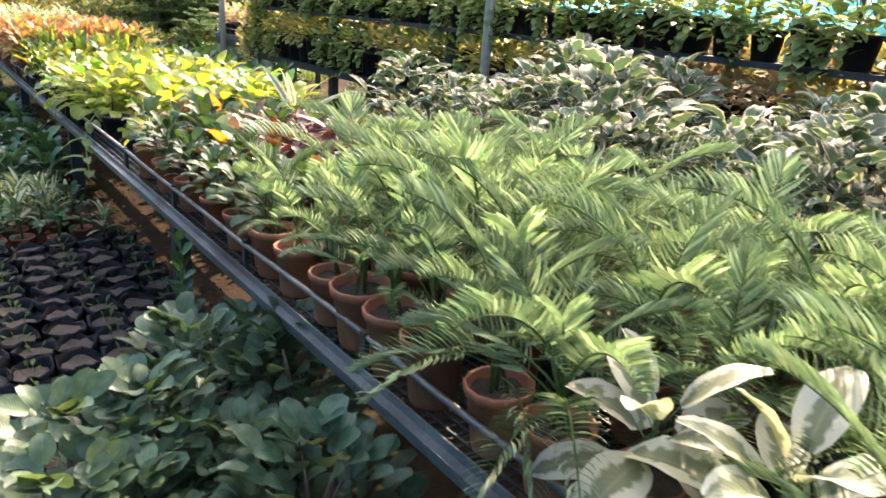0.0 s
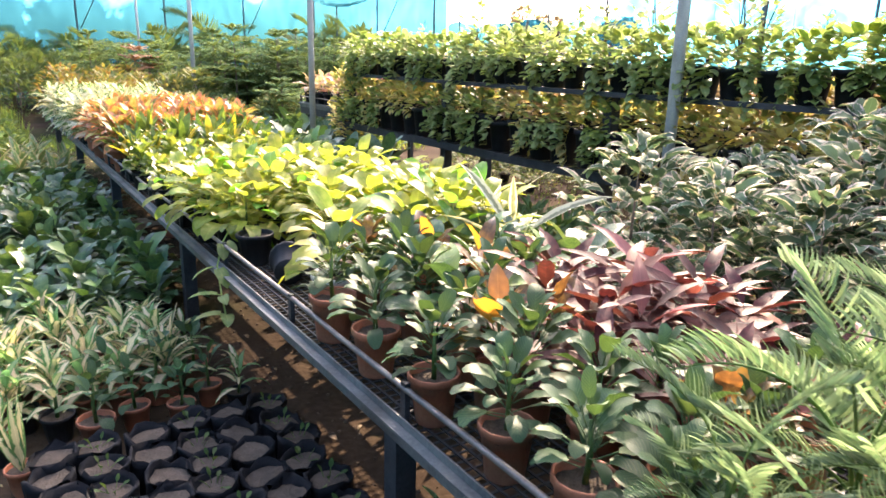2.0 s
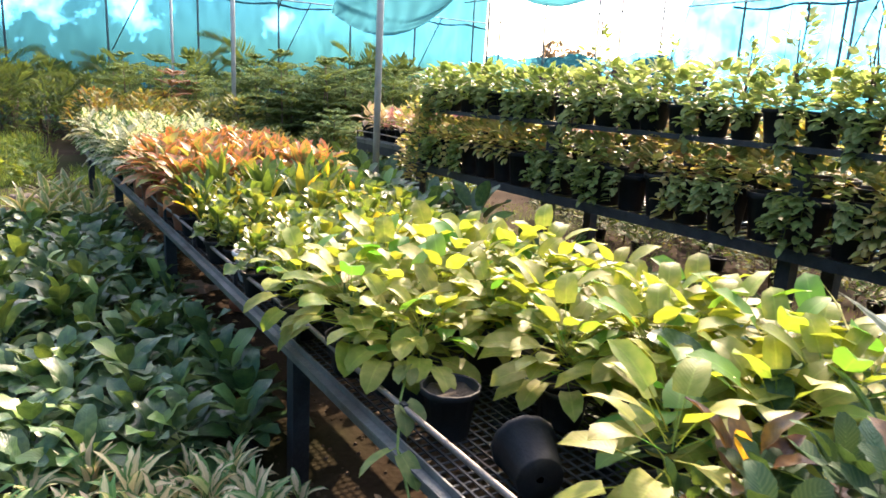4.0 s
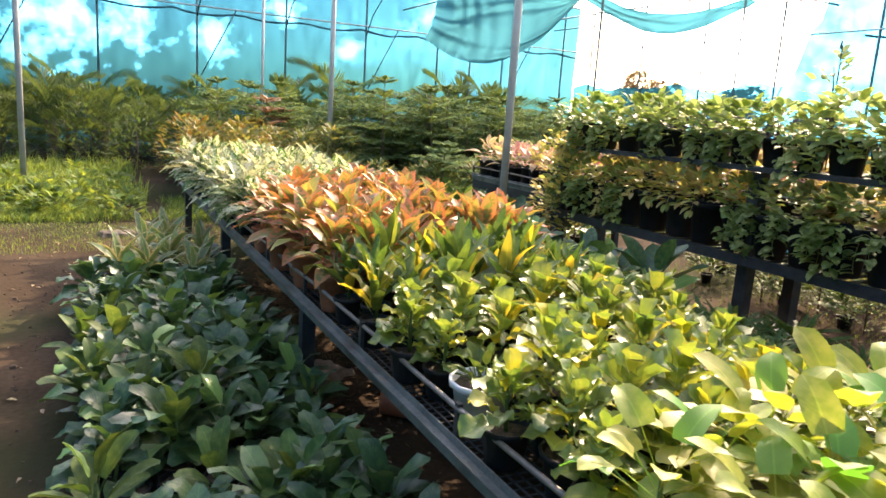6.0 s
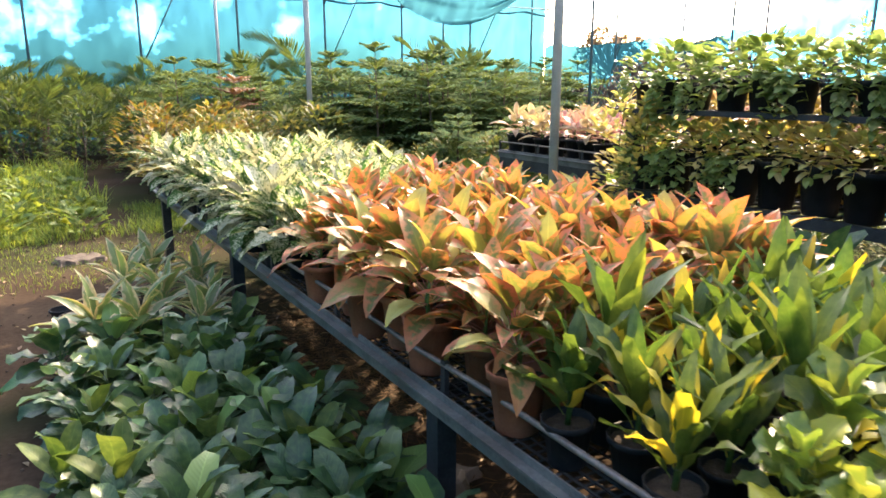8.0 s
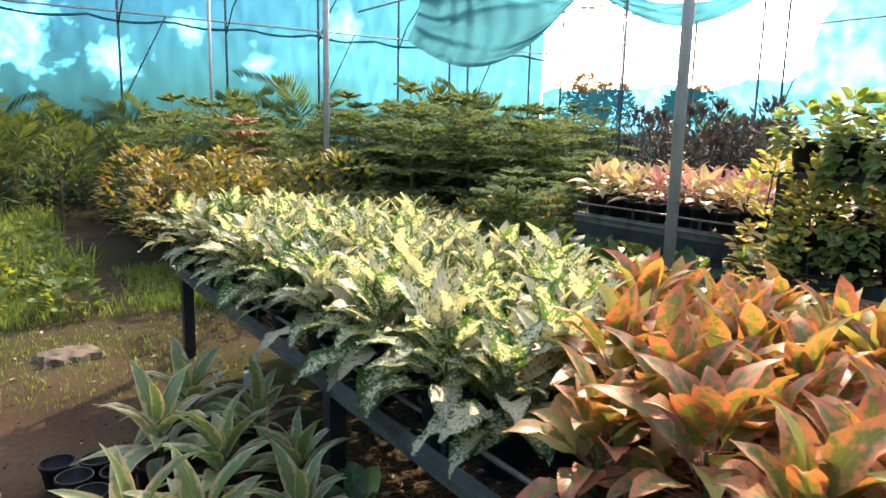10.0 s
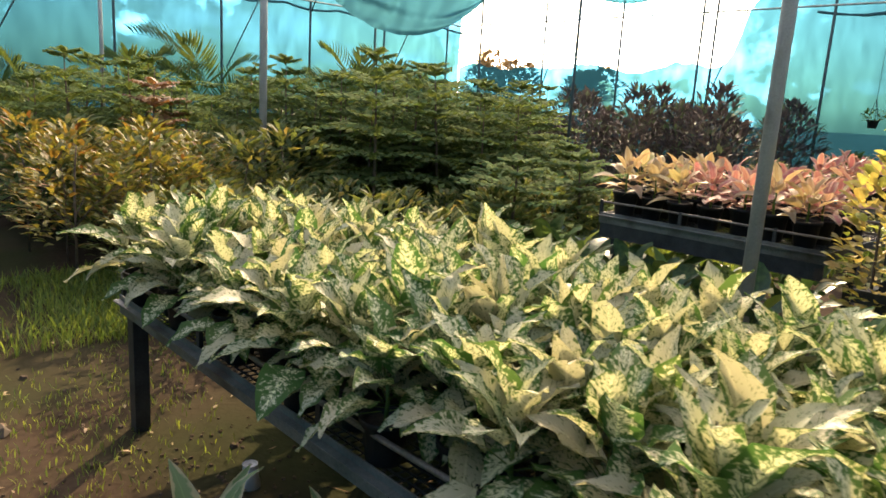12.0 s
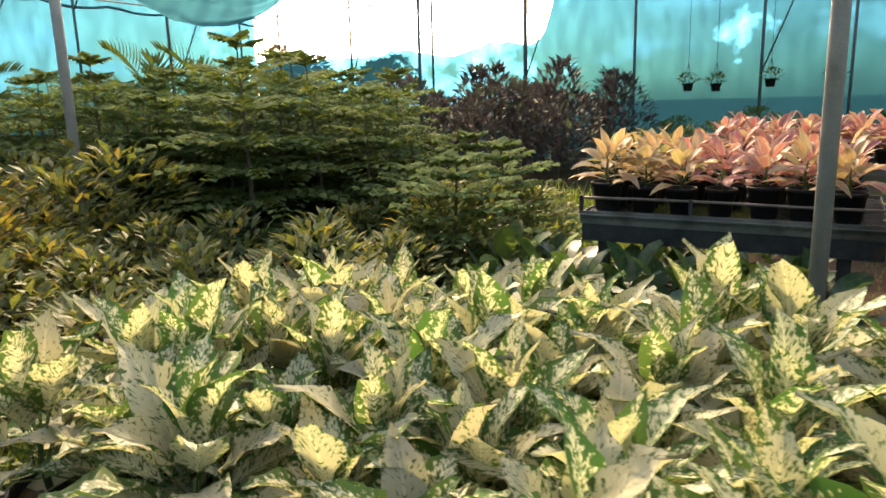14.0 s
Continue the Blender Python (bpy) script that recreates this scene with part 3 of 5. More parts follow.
def steel_pole(x, y, h=5.2, r=0.045, lean=0.0, label="tall grey steel pipe post of the shade house", mat=M_GALV):
    e = thing("steel_pole", label, "post", "posts of the shade house", at=pose(x, y, 0, 0, lean, 0))
    b = Build()
    b.tube([(0, 0, -0.1), (0, 0, h)], r, 12)
    part("pipe", b.mesh("pipe", [mat]), e)
    c = Build()
    c.lathe([(0.02, 0.0), (0.16, 0.0), (0.15, 0.05), (0.06, 0.07), (0.02, 0.07)], 12)
    part("footing", c.mesh("footing", [M_CONCRETE]), e)
    return e


for x, y in ((4.3, -0.9), (4.29, 5.15), (4.245, 11.77), (4.02, 17.73), (-1.0, 17.7)):
    steel_pole(x, y, r=0.045)
steel_pole(4.1, 23.9, r=0.035)
for x, y in ((10.3, 23.9), (10.3, 17.9), (15.2, 11.7), (14.9, 18.0), (10.3, 5.2), (15.2, 5.2)):
    steel_pole(x, y, r=0.028, mat=M_BACKLITPIPE)
for i in range(9):
    steel_pole(X0 + 0.6 + i * 2.85, Y1 - 0.15, h=6.0, r=0.035, label="slim steel pipe post at the cyan net, darkened as backlit", mat=M_BACKLITPIPE)
for i in range(12):
    steel_pole(X1 - 0.15, Y1 - 1.2 - i * 2.9, h=6.0, r=0.035, label="slim steel pipe post at the cyan net, darkened as backlit", mat=M_BACKLITPIPE)


def beam(p, q, r=0.025, label="thin steel pipe beam of the shade house", mat=M_GALV):
    b = Build()
    b.tube([p, q], r, 8)
    return solo("roof_beam", b, [mat], label, "beam", "beams of the shade house", kind="structure")


beam((17.0, Y0, 5.2), (17.0, Y1, 5.2), 0.025)
beam((X0, Y1 - 0.2, HN), (X1, Y1 - 0.2, HN))
beam((X1 - 0.2, Y1, HN), (X1 - 0.2, Y0, HN))
for x in (4.25, 10.3, 15.2):
    beam((x, Y0, 5.2), (x, Y1, 5.2), 0.03)
for y in (5.15, 11.72, 17.78, 23.9):
    beam((X0, y, 5.2), (X1, y, 5.2), 0.03)
for i in (1, 3, 5, 7):
    x = X0 + 0.6 + i * 2.85
    beam((x + 0.1, Y1 - 0.25, 2.3), (x + 1.2, Y1 - 0.25, HN), 0.02, "slanting steel brace of the net wall", M_BACKLITPIPE)
for i in (1, 3, 5, 7):
    y = Y1 - 1.2 - i * 2.9
    beam((X1 - 0.3, y, 2.0), (X1 - 0.3, y - 0.9, HN), 0.02, "slanting steel brace of the net wall", M_BACKLITPIPE)

# sagging hem where wall net meets roof net, and bent braces above it
for a, c in (((X0, Y1 - 0.12), (X1, Y1 - 0.12)), ((X1 - 0.12, Y1 - 12.4), (X1 - 0.12, Y0))):
    b = Build()
    k = 66
    b.tube([(a[0] + (c[0] - a[0]) * i / k, a[1] + (c[1] - a[1]) * i / k, HN - 0.12 - 0.12 * abs(math.sin(i * 0.55)) + 0.03 * noise.noise(Vector((i * 0.9, 0, 5)))) for i in range(k + 1)], [0.035 + 0.02 * noise.noise(Vector((i * 0.7, 2, 5))) for i in range(k + 1)], 6)
    solo("net_hem", b, [M_HEM], "dark rolled hem sagging along the shade-net wall", "shade net", kind="structure")
for i in range(1, 8):
    x = X0 + 0.6 + i * 2.85
    b = Build()
    b.tube([(x, Y1 - 0.2, HN - 0.3), (x + 0.1, Y1 - 0.5, HN + 0.35), (x + 0.25, Y1 - 1.0, HN + 0.9), (x + 0.45, Y1 - 1.7, HN + 1.3)], 0.02, 7)
    solo("roof_brace", b, [M_BACKLITPIPE], "bent steel pipe brace of the net roof", "brace", "bent braces of the roof", kind="structure")

# bunched net hanging from the roof like a curtain
b = Build()
nx, nz = 64, 56
for k in range(nz + 1):
    for i in range(nx + 1):
        t, u = i / nx, k / nz
        drop = 1.9 * (math.sin(math.pi * (0.30 + 0.64 * t)) ** 0.7)
        px, py = 8.0 + 3.3 * t, 22.2 - 1.8 * t
        sag = u * drop
        swag = 0.13 * math.sin(u * 27 + 5 * math.sin(math.pi * t) + 4.5 * noise.noise(Vector((t * 2.2, u * 3.1, 1)))) * (0.25 + u) * (0.55 + 0.9 * noise.noise(Vector((t * 3, u * 6, 4))))
        hang = 0.10 * math.sin(t * 52 + 3 * noise.noise(Vector((t * 4, u * 2, 9)))) * (1 - t) ** 1.5
        fold = swag + hang + 0.12 * noise.noise(Vector((t * 6, u * 4, 7)))
        b.v.append((px - fold * 0.6, py - fold * 0.9 - 0.5 * math.sin(math.pi * u), 5.15 - sag - 0.3 * math.sin(math.pi * t) * u))
for k in range(nz):
    for i in range(nx):
        q = k * (nx + 1) + i
        b.face([q, q + 1, q + nx + 2, q + nx + 1])
solo("net_curtain", b, [NETFOLD], "bunched teal shade net sagging from the roof pipes", "shade net")

# a loose strip of the same net slung on to the next post
b = Build()
nx, nz = 48, 10
for k in range(nz + 1):
    for i in range(nx + 1):
        t, u = i / nx, k / nz
        w = 0.22 + 0.30 * math.sin(math.pi * t) ** 1.5
        z = 5.15 - 0.62 * math.sin(math.pi * t) ** 0.9 - u * w
        ply = 0.07 * math.sin(u * 14 + 4 * noise.noise(Vector((t * 4, u * 2, 13)))) + 0.05 * noise.noise(Vector((t * 9, u * 3, 17)))
        b.v.append((11.25 + 4.0 * t + ply * 0.5, 20.35 - 2.3 * t - ply, z))
for k in range(nz):
    for i in range(nx):
        q = k * (nx + 1) + i
        b.face([q, q + 1, q + nx + 2, q + nx + 1])
solo("net_swag", b, [NETFOLD], "loose strip of teal shade net slung between roof pipes", "shade net")

# ---- long bench ----
BX0, BX1, BY0, BY1, BZ = 0.86, 2.02, -1.6, 13.24, 0.665


def make_bench(x0, x1, y0, y1, z, legs, rail=True, rail_step=0.836, label="", cell=0.036, apron=0.0):
    e = thing("plant_bench", label, "bench", at=pose(0, 0, 0))
    for nm, xa, sgn in (("front_rail", x0, 1), ("back_rail", x1, -1)):
        b = Build()
        b.box((min(xa, xa + sgn * 0.006), y0, z - 0.07), (max(xa, xa + sgn * 0.006), y1, z + 0.018))
        b.box((min(xa + sgn * 0.006, xa + sgn * 0.055), y0, z - 0.07), (max(xa + sgn * 0.006, xa + sgn * 0.055), y1, z - 0.062))
        b.box((min(xa - sgn * 0.03, xa - sgn * 0.001), y0, z - 0.012), (max(xa - sgn * 0.03, xa - sgn * 0.001), y1, z - 0.004))
        part(nm, b.mesh(nm, [M_FLANGE], False), e)
    for yy, nm in ((y0, "end_rail"), (y1, "end_rail")):
        b = Build()
        b.box((x0 + 0.004, yy - 0.004, z - 0.053), (x1 - 0.004, yy + 0.004, z + 0.010))
        part(nm, b.mesh(nm, [M_IRON], False), e)
    if apron:
        b = Build()
        b.box((x0 + 0.008, y0 + 0.01, z - 0.07 - apron), (x0 + 0.026, y1 - 0.01, z - 0.072))
        b.box((x0 + 0.002, y0 + 0.01, z - 0.075 - apron), (x0 + 0.034, y1 - 0.01, z - 0.071 - apron))
        part("apron", b.mesh("apron", [M_IRON], False), e, label="dark iron side panel")
    for y in legs:
        for x in (x0 + 0.065, x1 - 0.045):
            b = Build()
            b.box((x - 0.035, y - 0.035, -0.05), (x + 0.035, y + 0.035, z - 0.071))
            part("leg", b.mesh("leg", [M_IRON], False), e)
        b = Build()
        b.box((x0 + 0.058, y - 0.02, z - 0.05), (x1 - 0.058, y + 0.02, z - 0.016))
        part("cross_bar", b.mesh("cross_bar", [M_IRON], False), e)
    d = Build()
    x = x0 + 0.05
    while x < x1 - 0.03:
        d.box((x - 0.0035, y0 + 0.01, z - 0.004), (x + 0.0035, y1 - 0.01, z))
        x += cell
    y = y0 + 0.03
    while y < y1 - 0.02:
        d.box((x0 + 0.02, y - 0.0035, z - 0.008), (x1 - 0.02, y + 0.0035, z - 0.0045))
        y += cell
    tagged(part("mesh_deck", d.mesh("mesh_deck", [M_IRON], False), e, label="black welded wire mesh deck"), kind="stuff")
    if rail:
        for xa in (x0 + 0.02, x1 - 0.02):
            b = Build()
            k = int((y1 - y0) / 0.4)
            b.tube([(xa + rng.uniform(-0.004, 0.004), y0 + (y1 - y0) * i / k, z + 0.10 + rng.uniform(-0.004, 0.004)) for i in range(k + 1)], 0.009, 8)
            part("guard_rod", b.mesh("guard_rod", [M_ROD]), e, label="rusty steel guard rod")
            y = y1
            while y > y0:
                b = Build()
                b.box((xa - 0.008, y - 0.012, z - 0.003), (xa + 0.008, y + 0.012, z + 0.115))
                part("rail_post", b.mesh("rail_post", [M_IRON], False), e)
                y -= rail_step
    return e


make_bench(BX0, BX1, BY0, BY1, BZ, [13.2, 10.78, 8.32, 5.82, 3.31, 0.85, -1.5], label="long black iron plant bench with wire mesh deck")


# ---- plants of the bench ----
def agla(k, leaves, pot_kind, pot_mat, name, label, group, n=13, r=0.08, h=0.15, tilt=(8, 74), size=(1.1, 0.85)):
    """Pattern plants, each in two builds: with separate leaves, and with joined foliage for the back rows."""
    out_ = []
    for i in range(2 * k):
        e = potted(name, label, "potted plant", group, pot_kind, r, h, pot_mat)
        if i < k:
            stem(e, 0.15, 0.008, h * 0.86, L_MID, i)
        rosette(e, leaves, n + i % 3 - 1, h + 0.01, h + 0.13, tilt[0], tilt[1], size[0], size[1], seed=i * 7 + n, joined=i >= k)
        out_.append(e)
    return out_


silver_leaves = leaf_set("leaf", L_SILVER, 6, 0.225, 0.108, stalk_mat=L_MID, shape="lance", rise=0, bend=52, fold=0.45, wave=0.17, stalk=0.07, n=7, cols=4)
red_leaves = leaf_set("leaf", L_RED, 6, 0.195, 0.088, stalk_mat=L_PINK, shape="lance", rise=0, bend=58, fold=0.34, wave=0.09, stalk=0.06, n=7, cols=4)
pr = agla(5, silver_leaves, "black", M_BLACK, "silver_aglaonema", "cream and green mottled aglaonema in a black pot on the bench", "silver aglaonemas on the bench", n=25, tilt=(-8, 82), size=(1.08, 0.9))
plant_out(pr, [p for p in scatter_grid(0.87, 2.0, 9.4, 13.2, 0.2, 0.22, 0.12) if p[1] > 9.05 + 0.55 * p[0]], BZ, 0.82, 1.06, front=1.12)
retire(pr)
pr = agla(5, red_leaves, "clay", M_CLAY, "orange_aglaonema", "orange and green aglaonema in a terracotta pot on the bench", "orange aglaonemas on the bench", n=25, h=0.17, tilt=(2, 80), size=(1.05, 0.88))
plant_out(pr, [p for p in scatter_grid(0.87, 2.05, 7.85, 10.1, 0.2, 0.22, 0.12) if p[1] < 8.98 + 0.55 * p[0]], BZ, 0.9, 1.18, front=1.12)
retire(pr)

strap_leaves = leaf_set("leaf", L_STRAP, 5, 0.24, 0.055, shape="strap", rise=0, bend=45, fold=0.3, wave=0.22, stalk=0.02, n=8, cols=2)
pr = agla(3, strap_leaves, "black", M_BLACK, "birds_nest_fern", "green bird's-nest fern with yellowing fronds in a black pot", "bird's-nest ferns on the bench", n=15, tilt=(48, 82), r=0.07, h=0.13)
plant_out(pr, scatter_grid(0.88, 2.0, 7.3, 7.85, 0.19, 0.19, 0.15), BZ, 0.85, 1.15, front=1.12)
retire(pr)

wavy_leaves = leaf_set("leaf", L_WAVY, 6, 0.095, 0.066, shape="spoon", rise=0, bend=45, fold=0.4, wave=0.3, stalk=0.02, n=7, cols=4)
pr = agla(4, wavy_leaves, "black", M_BLACK, "wavy_leaf_plant", "bushy green plant with crinkled yellow-green leaves in a black pot", "crinkled-leaf plants on the bench", n=24, tilt=(12, 78), r=0.075, h=0.12)
plant_out(pr, [p for p in scatter_grid(0.88, 2.0, 5.92, 7.3, 0.18, 0.18, 0.15) if abs(p[0] - 1.0) + abs(p[1] - 6.62) > 0.2], BZ, 0.9, 1.2, front=1.12)
retire(pr)

lime_leaves = leaf_set("leaf", L_LIME, 6, 0.128, 0.094, stalk_mat=L_LIME, shape="heart", rise=0, bend=55, fold=0.25, wave=0.04, stalk=0.10, n=6, cols=4)
pr = agla(4, lime_leaves, "black", M_BLACK, "lime_pothos", "lime-yellow heart-leaved pothos in a black pot on the bench", "lime pothos on the bench", n=23, tilt=(-18, 52), r=0.08, h=0.13)
plant_out(pr, [p for p in scatter_grid(0.88, 2.0, 4.05, 5.9, 0.2, 0.2, 0.15) if not (p[0] < 1.33 and p[1] < 5.02)] + [(1.06, 5.1), (1.16, 4.2), (1.36, 4.75)], BZ, 0.9, 1.2, front=1.12)
retire(pr)

# mixed plants near the start of the bench
cala_leaves = leaf_set("leaf", L_CALA, 5, 0.088, 0.05, shape="oval", rise=0, bend=60, fold=0.25, wave=0.06, stalk=0.05, n=6, cols=2)
pr = agla(3, cala_leaves, "clay", M_CLAY, "calathea", "small dark green striped calathea in a terracotta pot", "calatheas on the bench", n=26, r=0.072, h=0.15, tilt=(0, 70))
plant_out(pr, [(0.955, 2.86), (0.95, 3.17), (0.955, 3.52), (1.14, 3.0), (0.955, 3.84), (1.2, 3.75), (0.955, 2.6), (1.15, 3.3), (1.15, 2.75), (0.97, 2.38), (1.16, 3.14), (1.17, 3.6), (1.14, 2.5), (1.3, 2.7), (1.34, 3.42), (1.28, 3.9), (1.5, 3.45), (1.16, 3.98), (1.3, 2.45), (1.5, 2.45), (1.62, 3.75)], BZ, 0.9, 1.12, front=1.12)
retire(pr)
maroon_leaves = leaf_set("leaf", L_MAROON, 5, 0.28, 0.075, shape="lance", rise=0, bend=50, fold=0.4, wave=0.05, stalk=0.02, n=7, cols=2)
pr = agla(2, maroon_leaves, "clay", M_CLAY, "red_cordyline", "maroon and pink cordyline in a terracotta pot on the bench", "cordylines on the bench", n=12, r=0.075, h=0.15, tilt=(-8, 48))
plant_out(pr, [(1.5, 2.95), (1.72, 3.2), (1.45, 3.3), (1.85, 2.85), (1.7, 3.55), (1.35, 3.0), (1.55, 3.1), (1.9, 3.3), (1.4, 2.6), (1.65, 2.7), (1.25, 2.85), (1.85, 2.5), (1.62, 3.4), (1.78, 3.02), (1.92, 3.05), (1.7, 2.9)], BZ, 0.85, 1.05, front=1.4)
retire(pr)
big_leaves = leaf_set("leaf", L_DARK, 4, 0.26, 0.14, shape="oval", rise=0, bend=40, fold=0.22, wave=0.03, stalk=0.14, n=8, cols=4)
pr = agla(2, big_leaves, "black", M_BLACK, "broad_leaf_philodendron", "dark green broad-leaved philodendron in a black pot", "philodendrons on the bench", n=8, r=0.085, h=0.15, tilt=(2, 52))
plant_out(pr, [(1.35, 3.85), (1.75, 3.95), (1.55, 4.3), (1.9, 4.4), (1.2, 3.45), (1.9, 3.75), (1.4, 4.15), (1.6, 3.95), (1.52, 3.7), (1.75, 4.2), (1.85, 3.55)], BZ, 0.6, 0.82, front=1.6)
retire(pr)
bronze_leaves = leaf_set("leaf", L_BRONZE, 4, 0.16, 0.07, shape="lance", rise=0, bend=50, fold=0.3, wave=0.1, stalk=0.05, n=6, cols=2)
pr = agla(2, bronze_leaves, "clay", M_CLAY, "bronze_croton", "bronze and yellow croton in a terracotta pot on the bench", "crotons on the bench", n=12, r=0.07, h=0.14, tilt=(10, 72))
plant_out(pr, [(1.22, 3.28), (1.2, 4.05), (1.42, 3.6), (1.25, 2.5), (1.3, 3.75), (1.12, 3.12), (1.3, 3.1)], BZ, 0.95, 1.15, front=3)
retire(pr)
pale_leaves = leaf_set("leaf", L_CREAM, 3, 0.19, 0.10, shape="oval", rise=0, bend=65, fold=0.3, wave=0.06, stalk=0.05, n=7, cols=4)
pr = agla(1, pale_leaves, "clay", M_CLAY, "variegated_rubber_plant", "cream-edged rubber plant in a terracotta pot on the bench", "rubber plants on the bench", n=12, r=0.08, h=0.18, tilt=(0, 62))
plant_out(pr, [(0.99, 0.70), (1.0, 0.46)], BZ, 0.92, 1.02, front=3)
retire(pr)


def frond_mesh(L, pairs, leaflet, w, droop, mat, g, rise=0):
    """A feather frond: a bowed midrib with narrow leaflets on both sides."""
    b = Build()
    pts, a, p = [], radians(rise), Vector((0, 0, 0))
    k = 10
    for i in range(k + 1):
        pts.append(p.copy())
        p = p + Vector((0, math.cos(a), math.sin(a))) * (L / k)
        a -= radians(droop) / k
    b.tube(pts, [0.0035 * (1 - 0.7 * i / k) for i in range(k + 1)], 4, 1, caps=False)
    for i in range(pairs):
        t = 0.22 + 0.78 * (i + 0.5) / pairs
        f = t * k
        j = min(int(f), k - 1)
        q = pts[j].lerp(pts[j + 1], f - j)
        ln = leaflet * (math.sin(math.pi * (0.15 + 0.78 * t)) ** 0.6) * g.uniform(0.88, 1.1)
        for s in (-1, 1):
            m = Matrix.Translation(q) @ pose(0, 0, 0, 0, 0, s * (-58 + 34 * t + g.uniform(-6, 6))) @ pose(0, 0, 0, 12 - droop * 0.6 * t, s * 18, 0)
            b.leaf(m, ln, w, "lance", rise=12, bend=45, fold=0.3, n=3, cols=2)
    return b.mesh("frond", [mat, L_MID])


def palms(k, fronds, name, label, group, n, pot, r, h, tilt, size=(1.0, 1.1)):
    out_ = []
    for i in range(2 * k):
        e = potted(name, label, "potted palm", group, "clay" if pot is M_CLAY else "black", r, h, pot)
        b = Build()
        for j in range(3):
            g = random.Random(j + i)
            b.tube([(g.uniform(-0.02, 0.02), g.uniform(-0.02, 0.02), h * 0.8), (g.uniform(-0.03, 0.03), g.uniform(-0.03, 0.03), h + 0.16)], [0.006, 0.004], 5)
        part("stem", b.mesh("stem", [L_MID]), e)
        rosette(e, fronds, n, h + 0.02, h + 0.13, tilt[0], tilt[1], size[0], size[1], seed=i * 3 + 2, name="frond", joined=i >= k)
        out_.append(e)
    return out_


g1 = random.Random(4)
parlour = [frond_mesh(0.36, 23, 0.088, 0.0105, 84, L_PALM, g1) for i in range(4)]
pr = palms(4, parlour, "parlour_palm", "feathery green parlour palm in a terracotta pot on the bench", "parlour palms on the bench", 13, M_CLAY, 0.084, 0.18, (26, 80))
plant_out(pr, [(0.96, y) for y in (0.26, 0.9, 1.08)], BZ, 0.85, 0.95, front=1.3)
plant_out(pr, scatter_grid(1.12, 2.0, 0.1, 2.35, 0.24, 0.24, 0.2) + scatter_grid(0.95, 2.0, -1.5, 0.1, 0.3, 0.3, 0.2), BZ, 0.8, 1.08, front=1.3)
retire(pr)

pr = palms(3, parlour, "parlour_palm", "small sparse parlour palm in a terracotta pot at the bench edge", "parlour palms on the bench", 7, M_CLAY, 0.084, 0.18, (48, 86), (0.62, 0.8))
plant_out(pr, [(0.955, y) for y in (1.32, 1.5, 1.68, 1.85, 2.1, 2.29)], BZ, 0.9, 1.05, front=1.3)
retire(pr)

long_leaves = leaf_set("leaf", L_CREAM, 3, 0.36, 0.06, shape="lance", rise=0, bend=40, fold=0.35, wave=0.06, stalk=0.05, n=8, cols=2)
pr = agla(1, long_leaves, "black", M_BLACK, "pale_arching_plant", "plant with long pale arching leaves in a black pot", "pale arching plants on the bench", n=6, r=0.08, h=0.15, tilt=(25, 60))
plant_out(pr, [(1.92, 4.2), (1.8, 3.9)], BZ, 0.95, 1.1, front=3)
retire(pr)

# empty and odd pots on the bench
pm, sm = pot_meshes("black", 0.085, 0.15, M_BLACK)
e = thing("empty_pot", "empty black plastic pot lying on its side on the bench", "pot", at=pose(1.03, 4.46, BZ + 0.062, 84, 0, 158))
part("pot", pm, e)
e = thing("empty_pot", "black plastic pot of bare soil standing on the bench", "pot", at=pose(1.02, 4.86, BZ))
part("pot", pm, e)
part("soil", sm, e)
wp, ws = pot_meshes("white", 0.105, 0.15, M_WHITE)
small_leaves = leaf_set("leaf", L_MID, 3, 0.035, 0.02, shape="oval", rise=0, bend=40, fold=0.2, stalk=0.03, n=3, cols=2)
for x, y, lab in ((1.0, 6.62, "white plastic pot with a small fine-leaved fern"), (1.49, 6.12, "white plastic pot half hidden among pothos"), (1.1, 4.1, "whitish plastic pot among leafy plants")):
    e = thing("white_pot", lab, "pot", "white pots on the bench", at=pose(x, y, BZ))
    part("pot", wp, e)
    part("soil", ws, e)
    rosette(e, small_leaves, 34, 0.13, 0.17, 5, 75, 1.2, 1.5, seed=int(y * 9), spread=0.03, joined=True)

# a long stem that has slipped over the guard rod
b = Build()
g = random.Random(17)
line = [(1.05, 5.12, BZ + 0.16), (0.96, 5.0, BZ + 0.17), (0.88, 4.9, BZ + 0.115), (0.82, 4.8, BZ + 0.03), (0.80, 4.68, BZ - 0.07), (0.79, 4.6, BZ - 0.13)]
b.tube(line, 0.004, 5)
for x, y, z in line[1:]:
    for k in range(2):
        b.leaf(pose(x, y, z, 0, 0, g.uniform(60, 200)) @ pose(0, 0, 0, g.uniform(-40, 10), g.uniform(-20, 20), 0), g.uniform(0.08, 0.13), g.uniform(0.05, 0.075), "heart", rise=0, bend=50, fold=0.3, stalk=0.02, n=5)
solo("loose_vine", b, [L_VINE2], "loose green pothos vine trailing over the bench guard rod", "vine")

